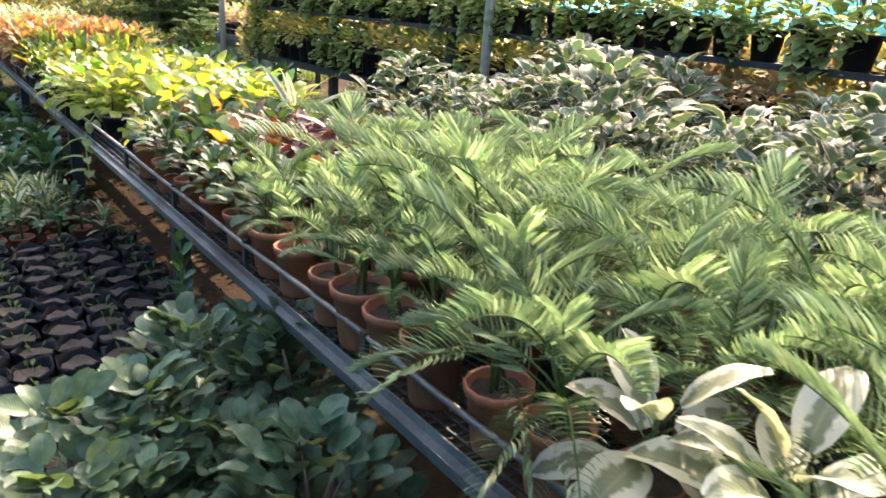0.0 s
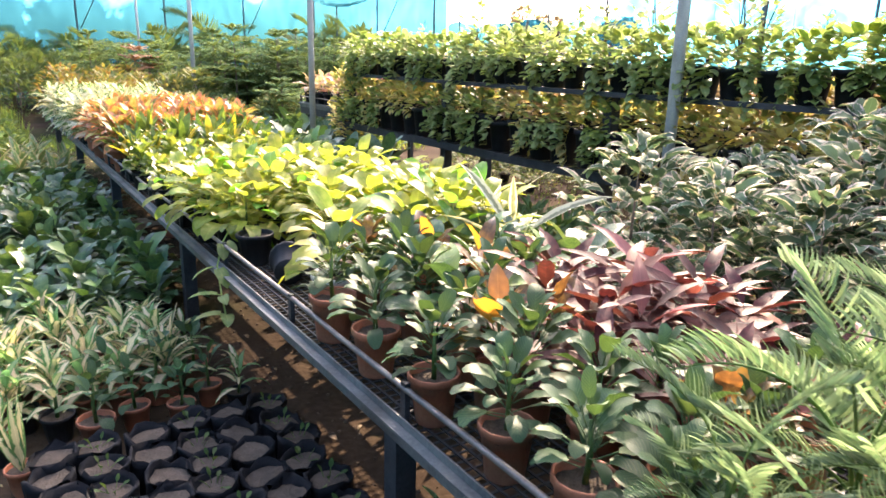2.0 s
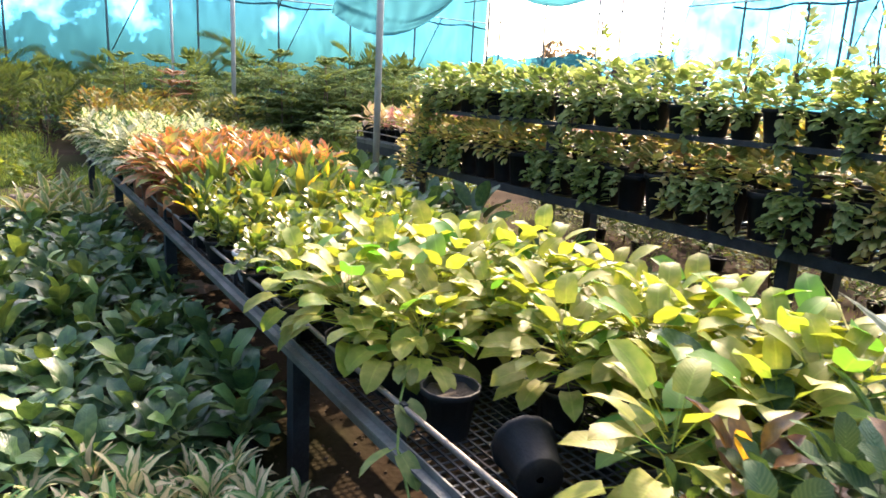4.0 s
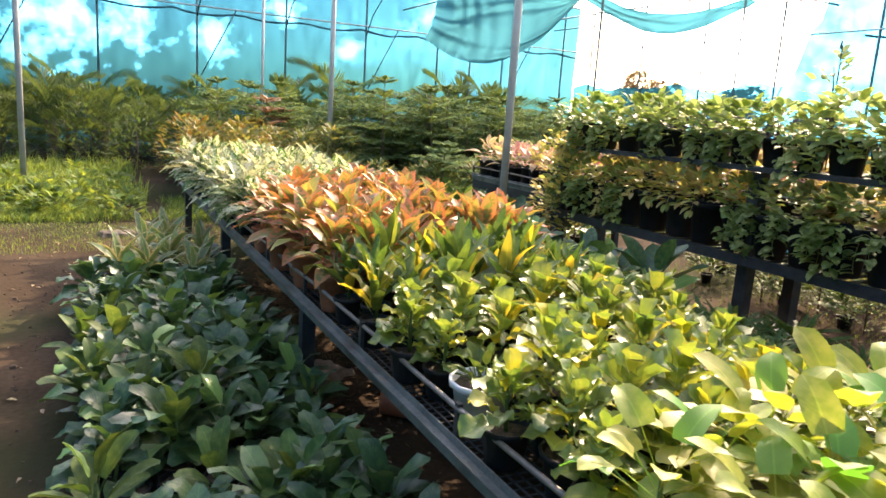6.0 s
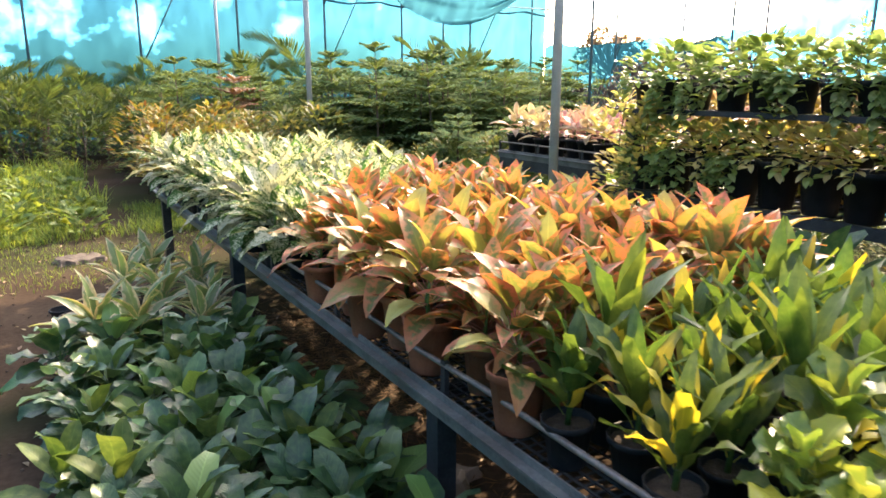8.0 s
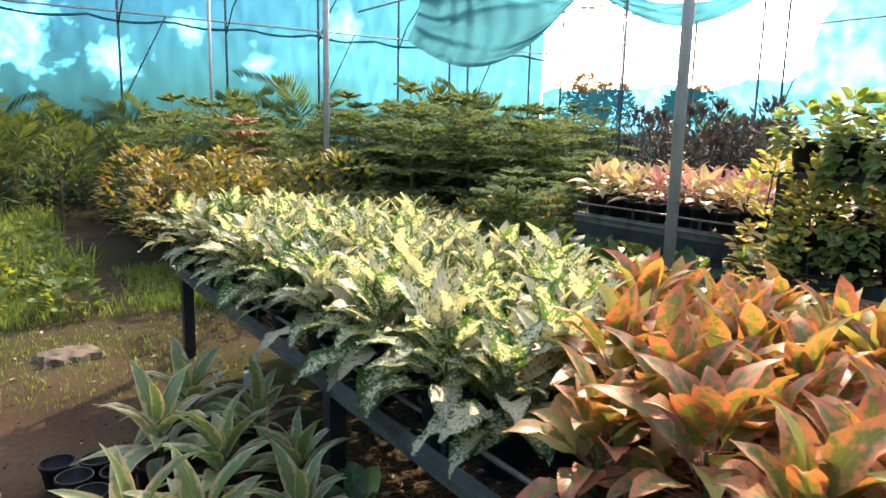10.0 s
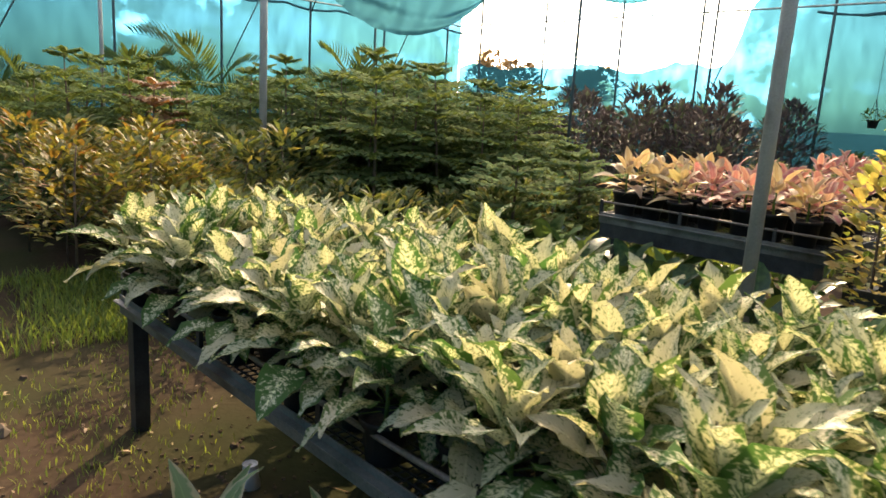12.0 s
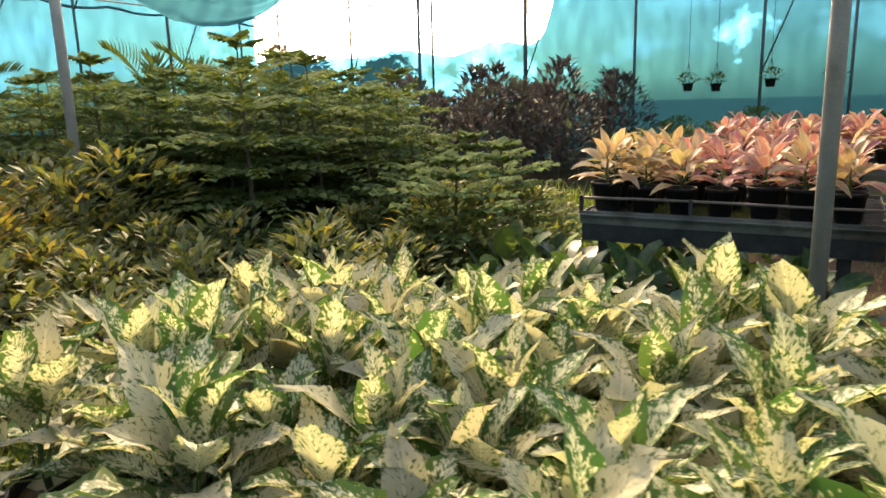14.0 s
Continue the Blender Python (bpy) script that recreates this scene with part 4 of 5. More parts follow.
# ---- floor beside the bench ----
PY0, PY1 = 7.28, 7.62     # a gap in the bed with pots of bare soil
for i in range(9):
    e = thing("nursery_pot", "black nursery pot of bare soil standing on the ground", "pot", "soil-filled nursery pots", at=pose(-0.06 + 0.17 * (i % 5) + 0.08 * (i // 5), 7.38 + 0.16 * (i // 5) + rng.uniform(-0.02, 0.02), 0, 0, 0, rng.uniform(0, 360)))
    pm, sm = pot_meshes("black", 0.075, 0.13, M_BLACK)
    part("soil", sm, part("pot", pm, e))
dark_leaves = leaf_set("leaf", L_DARK, 6, 0.18, 0.092, shape="oval", rise=0, bend=65, fold=0.3, wave=0.17, stalk=0.05, n=7, cols=4)
pr = agla(5, dark_leaves, "black", M_BLACK, "deep_green_plant", "deep green broad-leaved plant in a black pot on the ground", "deep green plants on the ground", n=17, r=0.06, h=0.1, tilt=(5, 70))
plant_out(pr, [p for p in scatter_grid(-0.13, 0.9, 5.9, 10.45, 0.205, 0.215, 0.25) if not (PY0 < p[1] < PY1 and p[0] < 0.7)], 0.0, 0.85, 1.2, front=0.1)
retire(pr)
mid_leaves = leaf_set("leaf", L_MID, 4, 0.17, 0.075, shape="oval", rise=0, bend=50, fold=0.25, wave=0.06, stalk=0.04, n=7, cols=4)
pr = agla(2, mid_leaves, "black", M_BLACK, "fresh_green_plant", "fresh green leafy plant in a black pot on the ground", "fresh green plants on the ground", n=11, r=0.06, h=0.1, tilt=(15, 75))
plant_out(pr, [(0.02, 8.9), (-0.1, 8.35), (0.2, 7.7), (0.35, 8.15), (0.0, 9.5), (0.55, 7.1), (0.3, 7.3), (0.62, 8.7), (-0.1, 7.3), (0.1, 6.8), (0.3, 9.2), (0.1, 8.1), (-0.15, 9.1), (0.4, 9.9)], 0.0, 1.05, 1.4, front=3)
retire(pr)

stripe_leaves = leaf_set("leaf", L_STRIPE, 5, 0.185, 0.052, shape="lance", rise=0, bend=80, fold=0.4, wave=0.05, stalk=0.0, n=7, cols=2)
pr = agla(3, stripe_leaves, "clay", M_CLAY, "spider_plant", "pale striped spider plant in a small pot on the ground", "spider plants on the ground", n=18, r=0.06, h=0.1, tilt=(15, 80))
plant_out(pr, scatter_grid(-0.3, 0.72, 4.95, 5.9, 0.165, 0.165, 0.25), 0.0, 0.78, 1.12, front=-0.05)
retire(pr)
pr = agla(2, cala_leaves, "clay", M_CLAY, "small_foliage_plant", "small green foliage plant in a terracotta pot on the ground", "small potted plants on the ground", n=11, r=0.065, h=0.12, tilt=(5, 70))
plant_out(pr, [(0.42, 4.78), (0.6, 4.72), (0.76, 4.85), (0.25, 4.7), (0.55, 5.0), (0.75, 5.1), (0.35, 4.98)], 0.0, 0.9, 1.15, front=3)
retire(pr)
pr = agla(2, stripe_leaves, "black", M_BLACK, "small_striped_plant", "small pale striped plant in a black pot on the ground", "small potted plants on the ground", n=9, r=0.065, h=0.12, tilt=(20, 75))
plant_out(pr, [(0.12, 4.85), (-0.08, 4.75), (0.0, 5.0), (0.62, 5.3), (0.78, 5.42), (0.86, 4.72)], 0.0, 0.85, 1.1, front=3)
retire(pr)
sword = leaf_set("leaf", L_STRIPE, 3, 0.33, 0.045, shape="lance", rise=0, bend=8, fold=0.5, n=7, cols=2)
e = potted("snake_plant", "yellow-edged snake plant in a terracotta pot on the ground", "potted plant", "", "clay", 0.06, 0.11, M_CLAY)
rosette(e, sword, 5, 0.09, 0.1, 74, 86, 0.8, 1.1, seed=5)
e.matrix_basis = pose(-0.03, 4.5, 0)
copy_thing(e, pose(0.62, 5.15, 0, 0, 0, 70))

# black grow bags of soil in rows
bags = []
for i in range(4):
    g = random.Random(i + 20)
    b, s = Build(), Build()
    k, r, h = 14, 0.078, 0.17
    prof = [(0.82, 0.0), (0.98, 0.04), (1.0, 0.6), (1.02, 0.9), (1.06, 1.0), (0.92, 0.97), (0.80, 0.82)]
    sq = [1.0 + 0.10 * abs(math.sin(2 * math.pi * j / k * 2)) + g.uniform(-0.06, 0.06) for j in range(k)]
    for q, (rr, zz) in enumerate(prof):
        for j in range(k):
            a = 2 * math.pi * j / k
            w = r * rr * sq[j] * (1 + g.uniform(-0.03, 0.03))
            b.v.append((w * math.cos(a), w * math.sin(a), h * zz + (g.uniform(-0.024, 0.016) if q in (3, 4, 5) else 0)))
    for q in range(len(prof) - 1):
        for j in range(k):
            u = q * k + j
            v = q * k + (j + 1) % k
            b.face([u, v, v + k, u + k])
    s.v.append((0, 0, h * 0.86))
    for j in range(k):
        a = 2 * math.pi * j / k
        s.v.append((r * 0.84 * sq[j] * math.cos(a), r * 0.84 * sq[j] * math.sin(a), h * 0.85 + g.uniform(-0.008, 0.008)))
    for j in range(k):
        s.face([0, 1 + j, 1 + (j + 1) % k])
    e = thing("grow_bag", "black plastic grow bag filled with bare brown soil", "grow bag", "grow bags on the ground", at=pose(0, 0, -50))
    part("soil", s.mesh("soil", [M_BAGSOIL]), part("bag", b.mesh("bag", [M_BAG]), e))
    if i % 2:
        rosette(e, small_leaves, 5, 0.145, 0.155, 10, 70, 0.8, 0.9, seed=i, spread=0.02, joined=True)
    bags.append(e)
pts = [(0.06 + 0.163 * i + rng.uniform(-0.01, 0.01) + 0.02 * (j % 2), 1.95 + 0.165 * j + rng.uniform(-0.01, 0.01)) for j in range(16) for i in range(6)]
for k, (x, y) in enumerate(pts):
    copy_thing(bags[(k * 5) % 4], pose(x, y, 0, rng.uniform(-5, 5), rng.uniform(-5, 5), rng.uniform(0, 360)))
retire(bags)


def crown(b, n, h, r, z0, L, W, g, shape="lance", mat=0, flat=0.5, bend=55, stalk=0.0, cone=0.0, cols=2, seg=3, low=0.0):
    """Leaves set through a rounded, uneven crown, pointing outwards and drooping."""
    lumps = [(g.uniform(0, 6.28), g.uniform(0.3, 0.9), g.uniform(0.7, 1.15)) for i in range(6)]
    for i in range(n):
        az, u = g.uniform(0, 2 * math.pi), g.random()
        zz = low + (1 - low) * u
        rad = r * math.sqrt(max(0.05, 1 - (2 * zz - 0.9) ** 2)) * (1 - cone * zz) * (0.55 + 0.5 * g.random() ** 0.5)
        for la, lz, lw in lumps:
            if math.cos(az - la) > 0.5 and abs(zz - lz) < 0.3:
                rad *= lw
        m = pose(rad * math.cos(az), rad * math.sin(az), z0 + h * zz, 0, 0, math.degrees(az) - 90 + g.uniform(-50, 50)) @ pose(0, 0, 0, g.uniform(-10, 55) * flat + 30 * zz, g.uniform(-25, 25), 0)
        s = g.uniform(0.7, 1.2)
        b.leaf(m, L * s, W * s, shape, rise=5, bend=bend * g.uniform(0.5, 1.4), fold=0.3, stalk=stalk * s, n=seg, cols=cols, mat=mat)


def limbs(b, h, r, z0, n, g, thick=0.012):
    b.tube([(0, 0, -0.02), (g.uniform(-0.03, 0.03), g.uniform(-0.03, 0.03), z0 + h * 0.5), (g.uniform(-0.05, 0.05), g.uniform(-0.05, 0.05), z0 + h * 0.85)], [thick, thick * 0.75, thick * 0.3], 6)
    for i in range(n):
        a = 2 * math.pi * i / n + g.uniform(-0.4, 0.4)
        zb = z0 * 0.5 + h * g.uniform(0.1, 0.5)
        e = (r * 0.7 * math.cos(a), r * 0.7 * math.sin(a), zb + h * g.uniform(0.2, 0.45))
        b.tube([(0, 0, zb), (e[0] * 0.5, e[1] * 0.5, (zb + e[2]) / 2 + 0.03), e], [thick * 0.55, thick * 0.4, thick * 0.2], 5)


def shrubs(k, name, label, category, group, mat, n, h, r, z0, L, W, twig_mat=M_BARK, pot=None, twigs=True, **kw):
    """Pattern shrubs: limbs and a crown of separate leaves; potted where a pot is given."""
    out_ = []
    for i in range(k):
        g = random.Random(i * 13 + n)
        e = thing(name, label, category, group, at=pose(0, 0, -50))
        base = 0.0
        if pot:
            pm, sm = pot_meshes(*pot)
            part("soil", sm, part("pot", pm, e))
            base = pot[2]
        if twigs:
            b = Build()
            limbs(b, h, r, z0 + base, 5, g)
            part("trunk", b.mesh("trunk", [twig_mat]), e)
        c = Build()
        crown(c, n, h, r, z0 + base, L, W, g, **kw)
        part("crown", c.mesh("crown", [mat]), e)
        out_.append(e)
    return out_


# dark round-leaved shrubs at the start of the walk
pr = shrubs(3, "jade_shrub", "dark green round-leaved shrub growing on the ground", "shrub", "round-leaved shrubs", L_JADE, 210, 0.48, 0.22, 0.05, 0.066, 0.05, shape="oval", cols=2, seg=5, bend=35)
plant_out(pr, scatter_grid(0.0, 0.8, 0.55, 1.95, 0.25, 0.25, 0.25) + [(0.6, 2.1), (0.82, 2.2), (0.45, 2.0), (0.84, 1.95)], 0.0, 0.85, 1.25)
retire(pr)
tall_leaves = leaf_set("leaf", L_DARK, 3, 0.095, 0.06, shape="oval", rise=0, bend=30, fold=0.2, stalk=0.012, n=5, cols=2)
for x, y, h in ((0.76, 2.83, 0.64), (0.66, 2.3, 0.5), (0.86, 3.02, 0.42)):
    e = thing("rubber_sapling", "upright sapling with paired grey-green oval leaves", "sapling", "saplings beside the bench", at=pose(x, y, 0, rng.uniform(-6, 6), rng.uniform(-6, 6), rng.uniform(0, 360)))
    stem(e, h, 0.007, 0.0, L_MID)
    rosette(e, tall_leaves, 16, 0.12, h, 20, 60, 1.0, 0.8, seed=int(x * 50), spread=0.004)

# spiky dracaenas and black nursery pots at the far end of the bed
drac_leaves = leaf_set("leaf", L_DRAC, 4, 0.27, 0.07, shape="lance", rise=0, bend=60, fold=0.35, wave=0.05, stalk=0.0, n=7, cols=2)
pr = agla(2, drac_leaves, "black", M_BLACK, "dracaena", "spiky pale green dracaena in a black pot on the ground", "dracaenas on the ground", n=18, r=0.075, h=0.16, tilt=(5, 78))
plant_out(pr, [(0.3, 10.42), (0.33, 11.26), (0.78, 11.34), (0.76, 10.75), (0.5, 10.9), (0.55, 11.6), (0.1, 10.5), (0.62, 10.4)], 0.0, 1.05, 1.35, front=3)
retire(pr)
for x, y in ((-0.03, 11.65), (0.13, 11.6), (0.02, 11.47), (0.19, 11.43), (0.06, 11.29), (0.1, 11.12), (0.16, 10.96)):
    e = thing("nursery_pot", "empty black nursery pot standing on the ground", "pot", "empty nursery pots", at=pose(x, y, 0, 0, 0, rng.uniform(0, 360)))
    part("pot", pot_meshes("black", 0.075, 0.13, M_BLACK)[0], e)

# straw litter in the sun under the bench
b = Build()
g = random.Random(8)
for i in range(1900):
    x, y = g.gauss(1.3, 0.26), g.gauss(10.1, 0.8)
    a, L = g.uniform(0, 180), g.uniform(0.03, 0.14)
    b.leaf(pose(x, y, 0.004 + g.random() * 0.018, g.uniform(-6, 10), 0, a), L, 0.006, "strap", rise=2, bend=g.uniform(-10, 25), fold=0.2, n=2, cols=1)
solo("straw_litter", b, [M_STRAW], "golden straw litter on the soil under the bench", "straw", kind="stuff")
b = Build()
g = random.Random(9)
for i in range(520):
    x, y = g.uniform(-1.4, 2.4), g.uniform(2, 15)
    s = g.uniform(0.02, 0.07)
    b.leaf(pose(x, y, 0.006, 0, g.uniform(-15, 15), g.uniform(0, 360)), s, s * 0.45, "lance", rise=8, bend=g.uniform(0, 70), fold=0.4, n=3, cols=2)
solo("fallen_leaves", b, [L_DRY], "dry fallen leaves scattered on the soil", "leaf litter", kind="stuff")


def crumpled(name, label, cat, at, size, mat, seed):
    g = random.Random(seed)
    b = Build()
    k = 12
    for top in (1, 0):
        for j in range(k + 1):
            for i in range(k + 1):
                u, v = i / k - 0.5, j / k - 0.5
                z = 0.004 + top * (0.02 + 0.06 * size * (noise.noise(Vector((u * 5, v * 5, seed))) + 0.6))
                b.v.append((u * size * (1 + 0.1 * math.sin(j)), v * size * 0.8 * (1 + 0.1 * math.cos(i * 1.7)), max(0.003, z if 0 < i < k and 0 < j < k else 0.004)))
        o = (1 - top) * (k + 1) ** 2
        for j in range(k):
            for i in range(k):
                q = o + j * (k + 1) + i
                b.face([q, q + 1, q + k + 2, q + k + 1] if top else [q, q + k + 1, q + k + 2, q + 1])
    return solo(name, b, [mat], label, cat, smooth=False, at=at)


M_CARD = surface("cardboard", (0.07, 0.053, 0.038), (0.12, 0.092, 0.066), 0.85, 8, 60, 0.2)
M_SACK = surface("sack", (0.24, 0.18, 0.13), (0.38, 0.30, 0.23), 0.7, 8, 60, 0.2)
crumpled("torn_sack", "crumpled pale sack lying on the soil under the bench", "sack", pose(1.12, 8.75, 0, 0, 0, 30), 0.38, M_SACK, 3)
crumpled("cardboard_scrap", "flat brown cardboard scrap lying on the path", "litter", pose(0.2, 13.6, 0, 0, 0, 10), 0.4, M_CARD, 5)
e = thing("fallen_pot", "terracotta pot lying on its side on the soil under the bench", "pot", at=pose(1.28, 8.1, 0.078, 88, 0, 60))
part("pot", pot_meshes("clay", 0.084, 0.18, M_CLAY)[0], e)
b = Build()
b.lathe([(0.01, 0.0), (0.044, 0.0), (0.03, 0.10), (0.033, 0.105), (0.028, 0.10), (0.02, 0.1), (0.01, 0.1)], 16)
solo("white_cup", b, [M_WHITE], "upturned white plastic cup on the soil under the bench", "cup", at=pose(1.1, 12.42, 0))
b = Build()
b.tube([(-0.36 + 0.33 * math.cos(a * 0.3), 3.85 + 0.42 * math.sin(a * 0.3), 0.09 + 0.07 * math.sin(a * 0.3)) for a in range(-8, 14)], 0.017, 10)
solo("garden_hose", b, [M_HOSE], "looped dark grey garden hose lying beside the path", "hose")

# clods and pebbles loosened from the trodden earth
b = Build()
g = random.Random(31)
for i in range(4200):
    x, y = g.choice(((g.uniform(-1.6, 2.4), g.uniform(4, 15)), (g.gauss(0.95, 0.25), g.uniform(0.5, 13)), (g.uniform(2.2, 7), g.uniform(4, 12))))
    q = g.uniform(0.004, 0.011) * (2.0 if g.random() < 0.06 else 1.0)
    i0 = len(b.v)
    ring = [(q * g.uniform(0.8, 1.4) * math.cos(a), q * g.uniform(0.8, 1.4) * math.sin(a)) for a in (0.2, 1.4, 2.7, 3.9, 5.2)]
    b.v += [(x + u, y + v, -0.002) for u, v in ring] + [(x + u * 0.7, y + v * 0.7, q * g.uniform(0.6, 1.0)) for u, v in ring]
    for k in range(5):
        b.face([i0 + k, i0 + (k + 1) % 5, i0 + 5 + (k + 1) % 5, i0 + 5 + k])
    b.face([i0 + 5 + k for k in range(5)])
solo("soil_clods", b, [M_CLOD], "small brown clods and pebbles on the trodden earth", "clods", kind="stuff", smooth=False)


# ---- shrubs in the aisle behind the bench ----
pr = shrubs(3, "variegated_shrub", "tall shrub with white-edged grey-green leaves in a black pot", "shrub", "variegated shrubs", L_VAR, 270, 1.0, 0.36, 0.06, 0.155, 0.082, pot=("black", 0.13, 0.2, M_BLACK), shape="lance", cols=2, seg=4, bend=105, low=0.05)
plant_out(pr, scatter_grid(2.45, 3.95, -0.8, 4.25, 0.45, 0.46, 0.2), 0.0, 0.85, 1.12)
retire(pr)
pr = shrubs(2, "grassy_clump", "low dark green grassy clump in a black pot", "potted plant", "grassy clumps behind the bench", L_MID, 70, 0.2, 0.17, 0.02, 0.19, 0.034, pot=("black", 0.075, 0.12, M_BLACK), shape="strap", cols=2, seg=4, twigs=False)
plant_out(pr, scatter_grid(2.7, 4.25, 4.7, 8.6, 0.3, 0.36, 0.3) + scatter_grid(2.5, 3.9, 8.6, 10.8, 0.46, 0.5, 0.3) + scatter_grid(5.6, 7.6, 5.0, 11.0, 0.8, 0.8, 0.35), 0.0, 0.75, 1.2)
retire(pr)
pr = agla(2, big_leaves, "black", M_BLACK, "big_leaf_plant", "dark green large-leaved plant in a black pot on the ground", "large-leaved plants behind the bench", n=8, r=0.1, h=0.16, tilt=(20, 65))
plant_out(pr, scatter_grid(2.9, 4.1, 8.6, 11.2, 0.42, 0.42, 0.2) + [(2.5, 4.6), (2.4, 4.2), (2.45, 5.0)], 0.0, 0.95, 1.3, front=2.6)
retire(pr)

# hidden row added to keep low sun off the floor under the bench
pr = shrubs(3, "leafy_pot_plant", "bushy green potted plant added behind the bench to shade the floor", "potted plant", "foliage plants behind the bench", L_MID, 120, 0.36, 0.21, 0.0, 0.12, 0.05, pot=("black", 0.09, 0.14, M_BLACK), shape="lance", low=0.02, twigs=False)
plant_out(pr, [(2.2 + rng.uniform(-0.04, 0.04), -1.3 + 0.3 * i) for i in range(29)], 0.0, 0.9, 1.2)
plant_out(pr, [(2.2 + rng.uniform(-0.04, 0.04), 7.4 + 0.3 * i) for i in range(20)] + [(2.45 + rng.uniform(-0.05, 0.05), 5.2 + 0.36 * i) for i in range(10)], 0.0, 1.3, 1.6)
retire(pr)

# ---- two-tier rack of trailing plants ----
RY0, RY1 = -2.6, 11.2
LOW_Z, TOP_Z = 0.66, 1.34
rack = thing("tiered_rack", "two-tier dark iron rack carrying rows of trailing plants", "rack")
for y in (11.05, 8.55, 6.0, 3.5, 1.0, -1.4):
    for x, h in ((4.55, TOP_Z), (5.14, LOW_Z)):
        b = Build()
        b.box((x - 0.05, y - 0.05, -0.02), (x + 0.05, y + 0.05, h))
        part("post", b.mesh("post", [M_IRON], False), rack)
    b = Build()
    b.box((4.97, y - 0.18, 0.0), (5.31, y + 0.18, 0.035))
    part("base_plate", b.mesh("base_plate", [M_CONCRETE], False), rack, label="pale concrete foot slab")
for x0, x1, z, drop in ((4.36, 5.28, LOW_Z, 0.03), (4.38, 4.76, TOP_Z, -0.01)):
    for xa in (x0, x1 - 0.04):
        b = Build()
        b.box((xa, RY0, z - drop), (xa + 0.04, RY1, z + 0.05))
        part("shelf_rail", b.mesh("shelf_rail", [M_IRON], False), rack)
    d = Build()
    for i in range(int((RY1 - RY0) / 0.13)):
        y = RY0 + 0.08 + i * 0.13
        d.box((x0 + 0.045, y - 0.02, z + 0.03), (x1 - 0.045, y + 0.02, z + 0.045))
    tagged(part("slats", d.mesh("slats", [M_IRON], False), rack), kind="stuff")


def trailers(k, name, label, group, mat, n, h, r, L, W, trail, pot):
    out_ = []
    for i in range(k):
        g = random.Random(i * 5 + n)
        e = thing(name, label, "hanging plant", group, at=pose(0, 0, -50))
        pm, sm = pot_meshes(*pot)
        part("soil", sm, part("pot", pm, e))
        c = Build()
        crown(c, n, h, r, pot[2] * 0.97, L, W, g, shape="heart", bend=60, low=0.12)
        part("foliage", c.mesh("foliage", [mat]), e)
        for q in range(trail):
            a = -math.pi + g.uniform(-1.3, 1.3)      # hangs over the side that faces the bench
            b = Build()
            p = Vector((pot[1] * 0.9 * math.cos(a), pot[1] * 0.9 * math.sin(a), pot[2]))
            line = [p.copy()]
            for s in range(g.randint(4, 11)):
                p = p + Vector((0.05 * math.cos(a) * math.exp(-s * 0.7), 0.05 * math.sin(a) * math.exp(-s * 0.7) + g.uniform(-0.02, 0.02), 0.02 - 0.055 * min(1, s * 0.6)))
                line.append(p.copy())
            b.tube(line, 0.0025, 4, 0, caps=False)
            for p in line[1:]:
                for w in (0, 1):
                    b.leaf(pose(*p, 0, 0, math.degrees(a) - 90 + g.uniform(-70, 70)) @ pose(0, 0, 0, g.uniform(-30, 20), g.uniform(-20, 20), 0), L * g.uniform(0.7, 1.1), W * g.uniform(0.7, 1.1), "heart", rise=0, bend=55, fold=0.3, stalk=0.02, n=4)
            part("vine", b.mesh("vine", [mat]), e)
        out_.append(e)
    return out_


BIG = ("black", 0.13, 0.23, M_BLACK)
TALL = ("black", 0.165, 0.36, M_BLACK)
POTHOS = ("trailing_pothos", "green trailing pothos in a black pot on the rack", "trailing plants on the rack", L_VINE)
PHILO = ("trailing_philodendron", "dark green trailing vine in a black pot on the rack", "trailing plants on the rack", L_VINE2)
GOLD = ("golden_foliage_plant", "yellow and peach foliage plant in a black pot on the rack", "golden plants on the rack", L_YELLOW)
PEACH = ("peach_syngonium", "peach and cream foliage plant in a black pot on the rack", "golden plants on the rack", L_PEACH)
green_top = trailers(3, *POTHOS, 70, 0.27, 0.25, 0.11, 0.086, 4, BIG)
dark_top = trailers(3, *PHILO, 70, 0.26, 0.25, 0.11, 0.085, 4, BIG)
green_low = trailers(2, *POTHOS, 60, 0.27, 0.28, 0.105, 0.082, 4, TALL)
dark_low = trailers(2, *PHILO, 58, 0.27, 0.28, 0.105, 0.082, 4, TALL)
gold_low = trailers(3, *GOLD, 105, 0.33, 0.27, 0.115, 0.07, 2, TALL)
peach_low = trailers(2, *PEACH, 90, 0.33, 0.25, 0.13, 0.075, 1, TALL)


def along_rack(x, z, pick, step=0.3, y0=RY0 + 0.2, y1=RY1 - 0.12, smin=0.9, smax=1.12):
    y = y0
    while y < y1:
        pr = pick(y)
        copy_thing(pr[rng.randrange(len(pr))], pose(x + rng.uniform(-0.02, 0.02), y, z + 0.048, 0, 0, rng.uniform(-35, 35)) @ Matrix.Scale(rng.uniform(smin, smax), 4))
        y += step * rng.uniform(0.95, 1.1)


def low_front(y):
    """Gold at both ends of the lower shelf, hanging greens between."""
    if y > 8.7:
        return rng.choice((gold_low, gold_low, peach_low, dark_low))
    if y > 5.3:
        return rng.choice((green_low, dark_low, dark_low, gold_low))
    return rng.choice((gold_low, gold_low, peach_low, green_low))


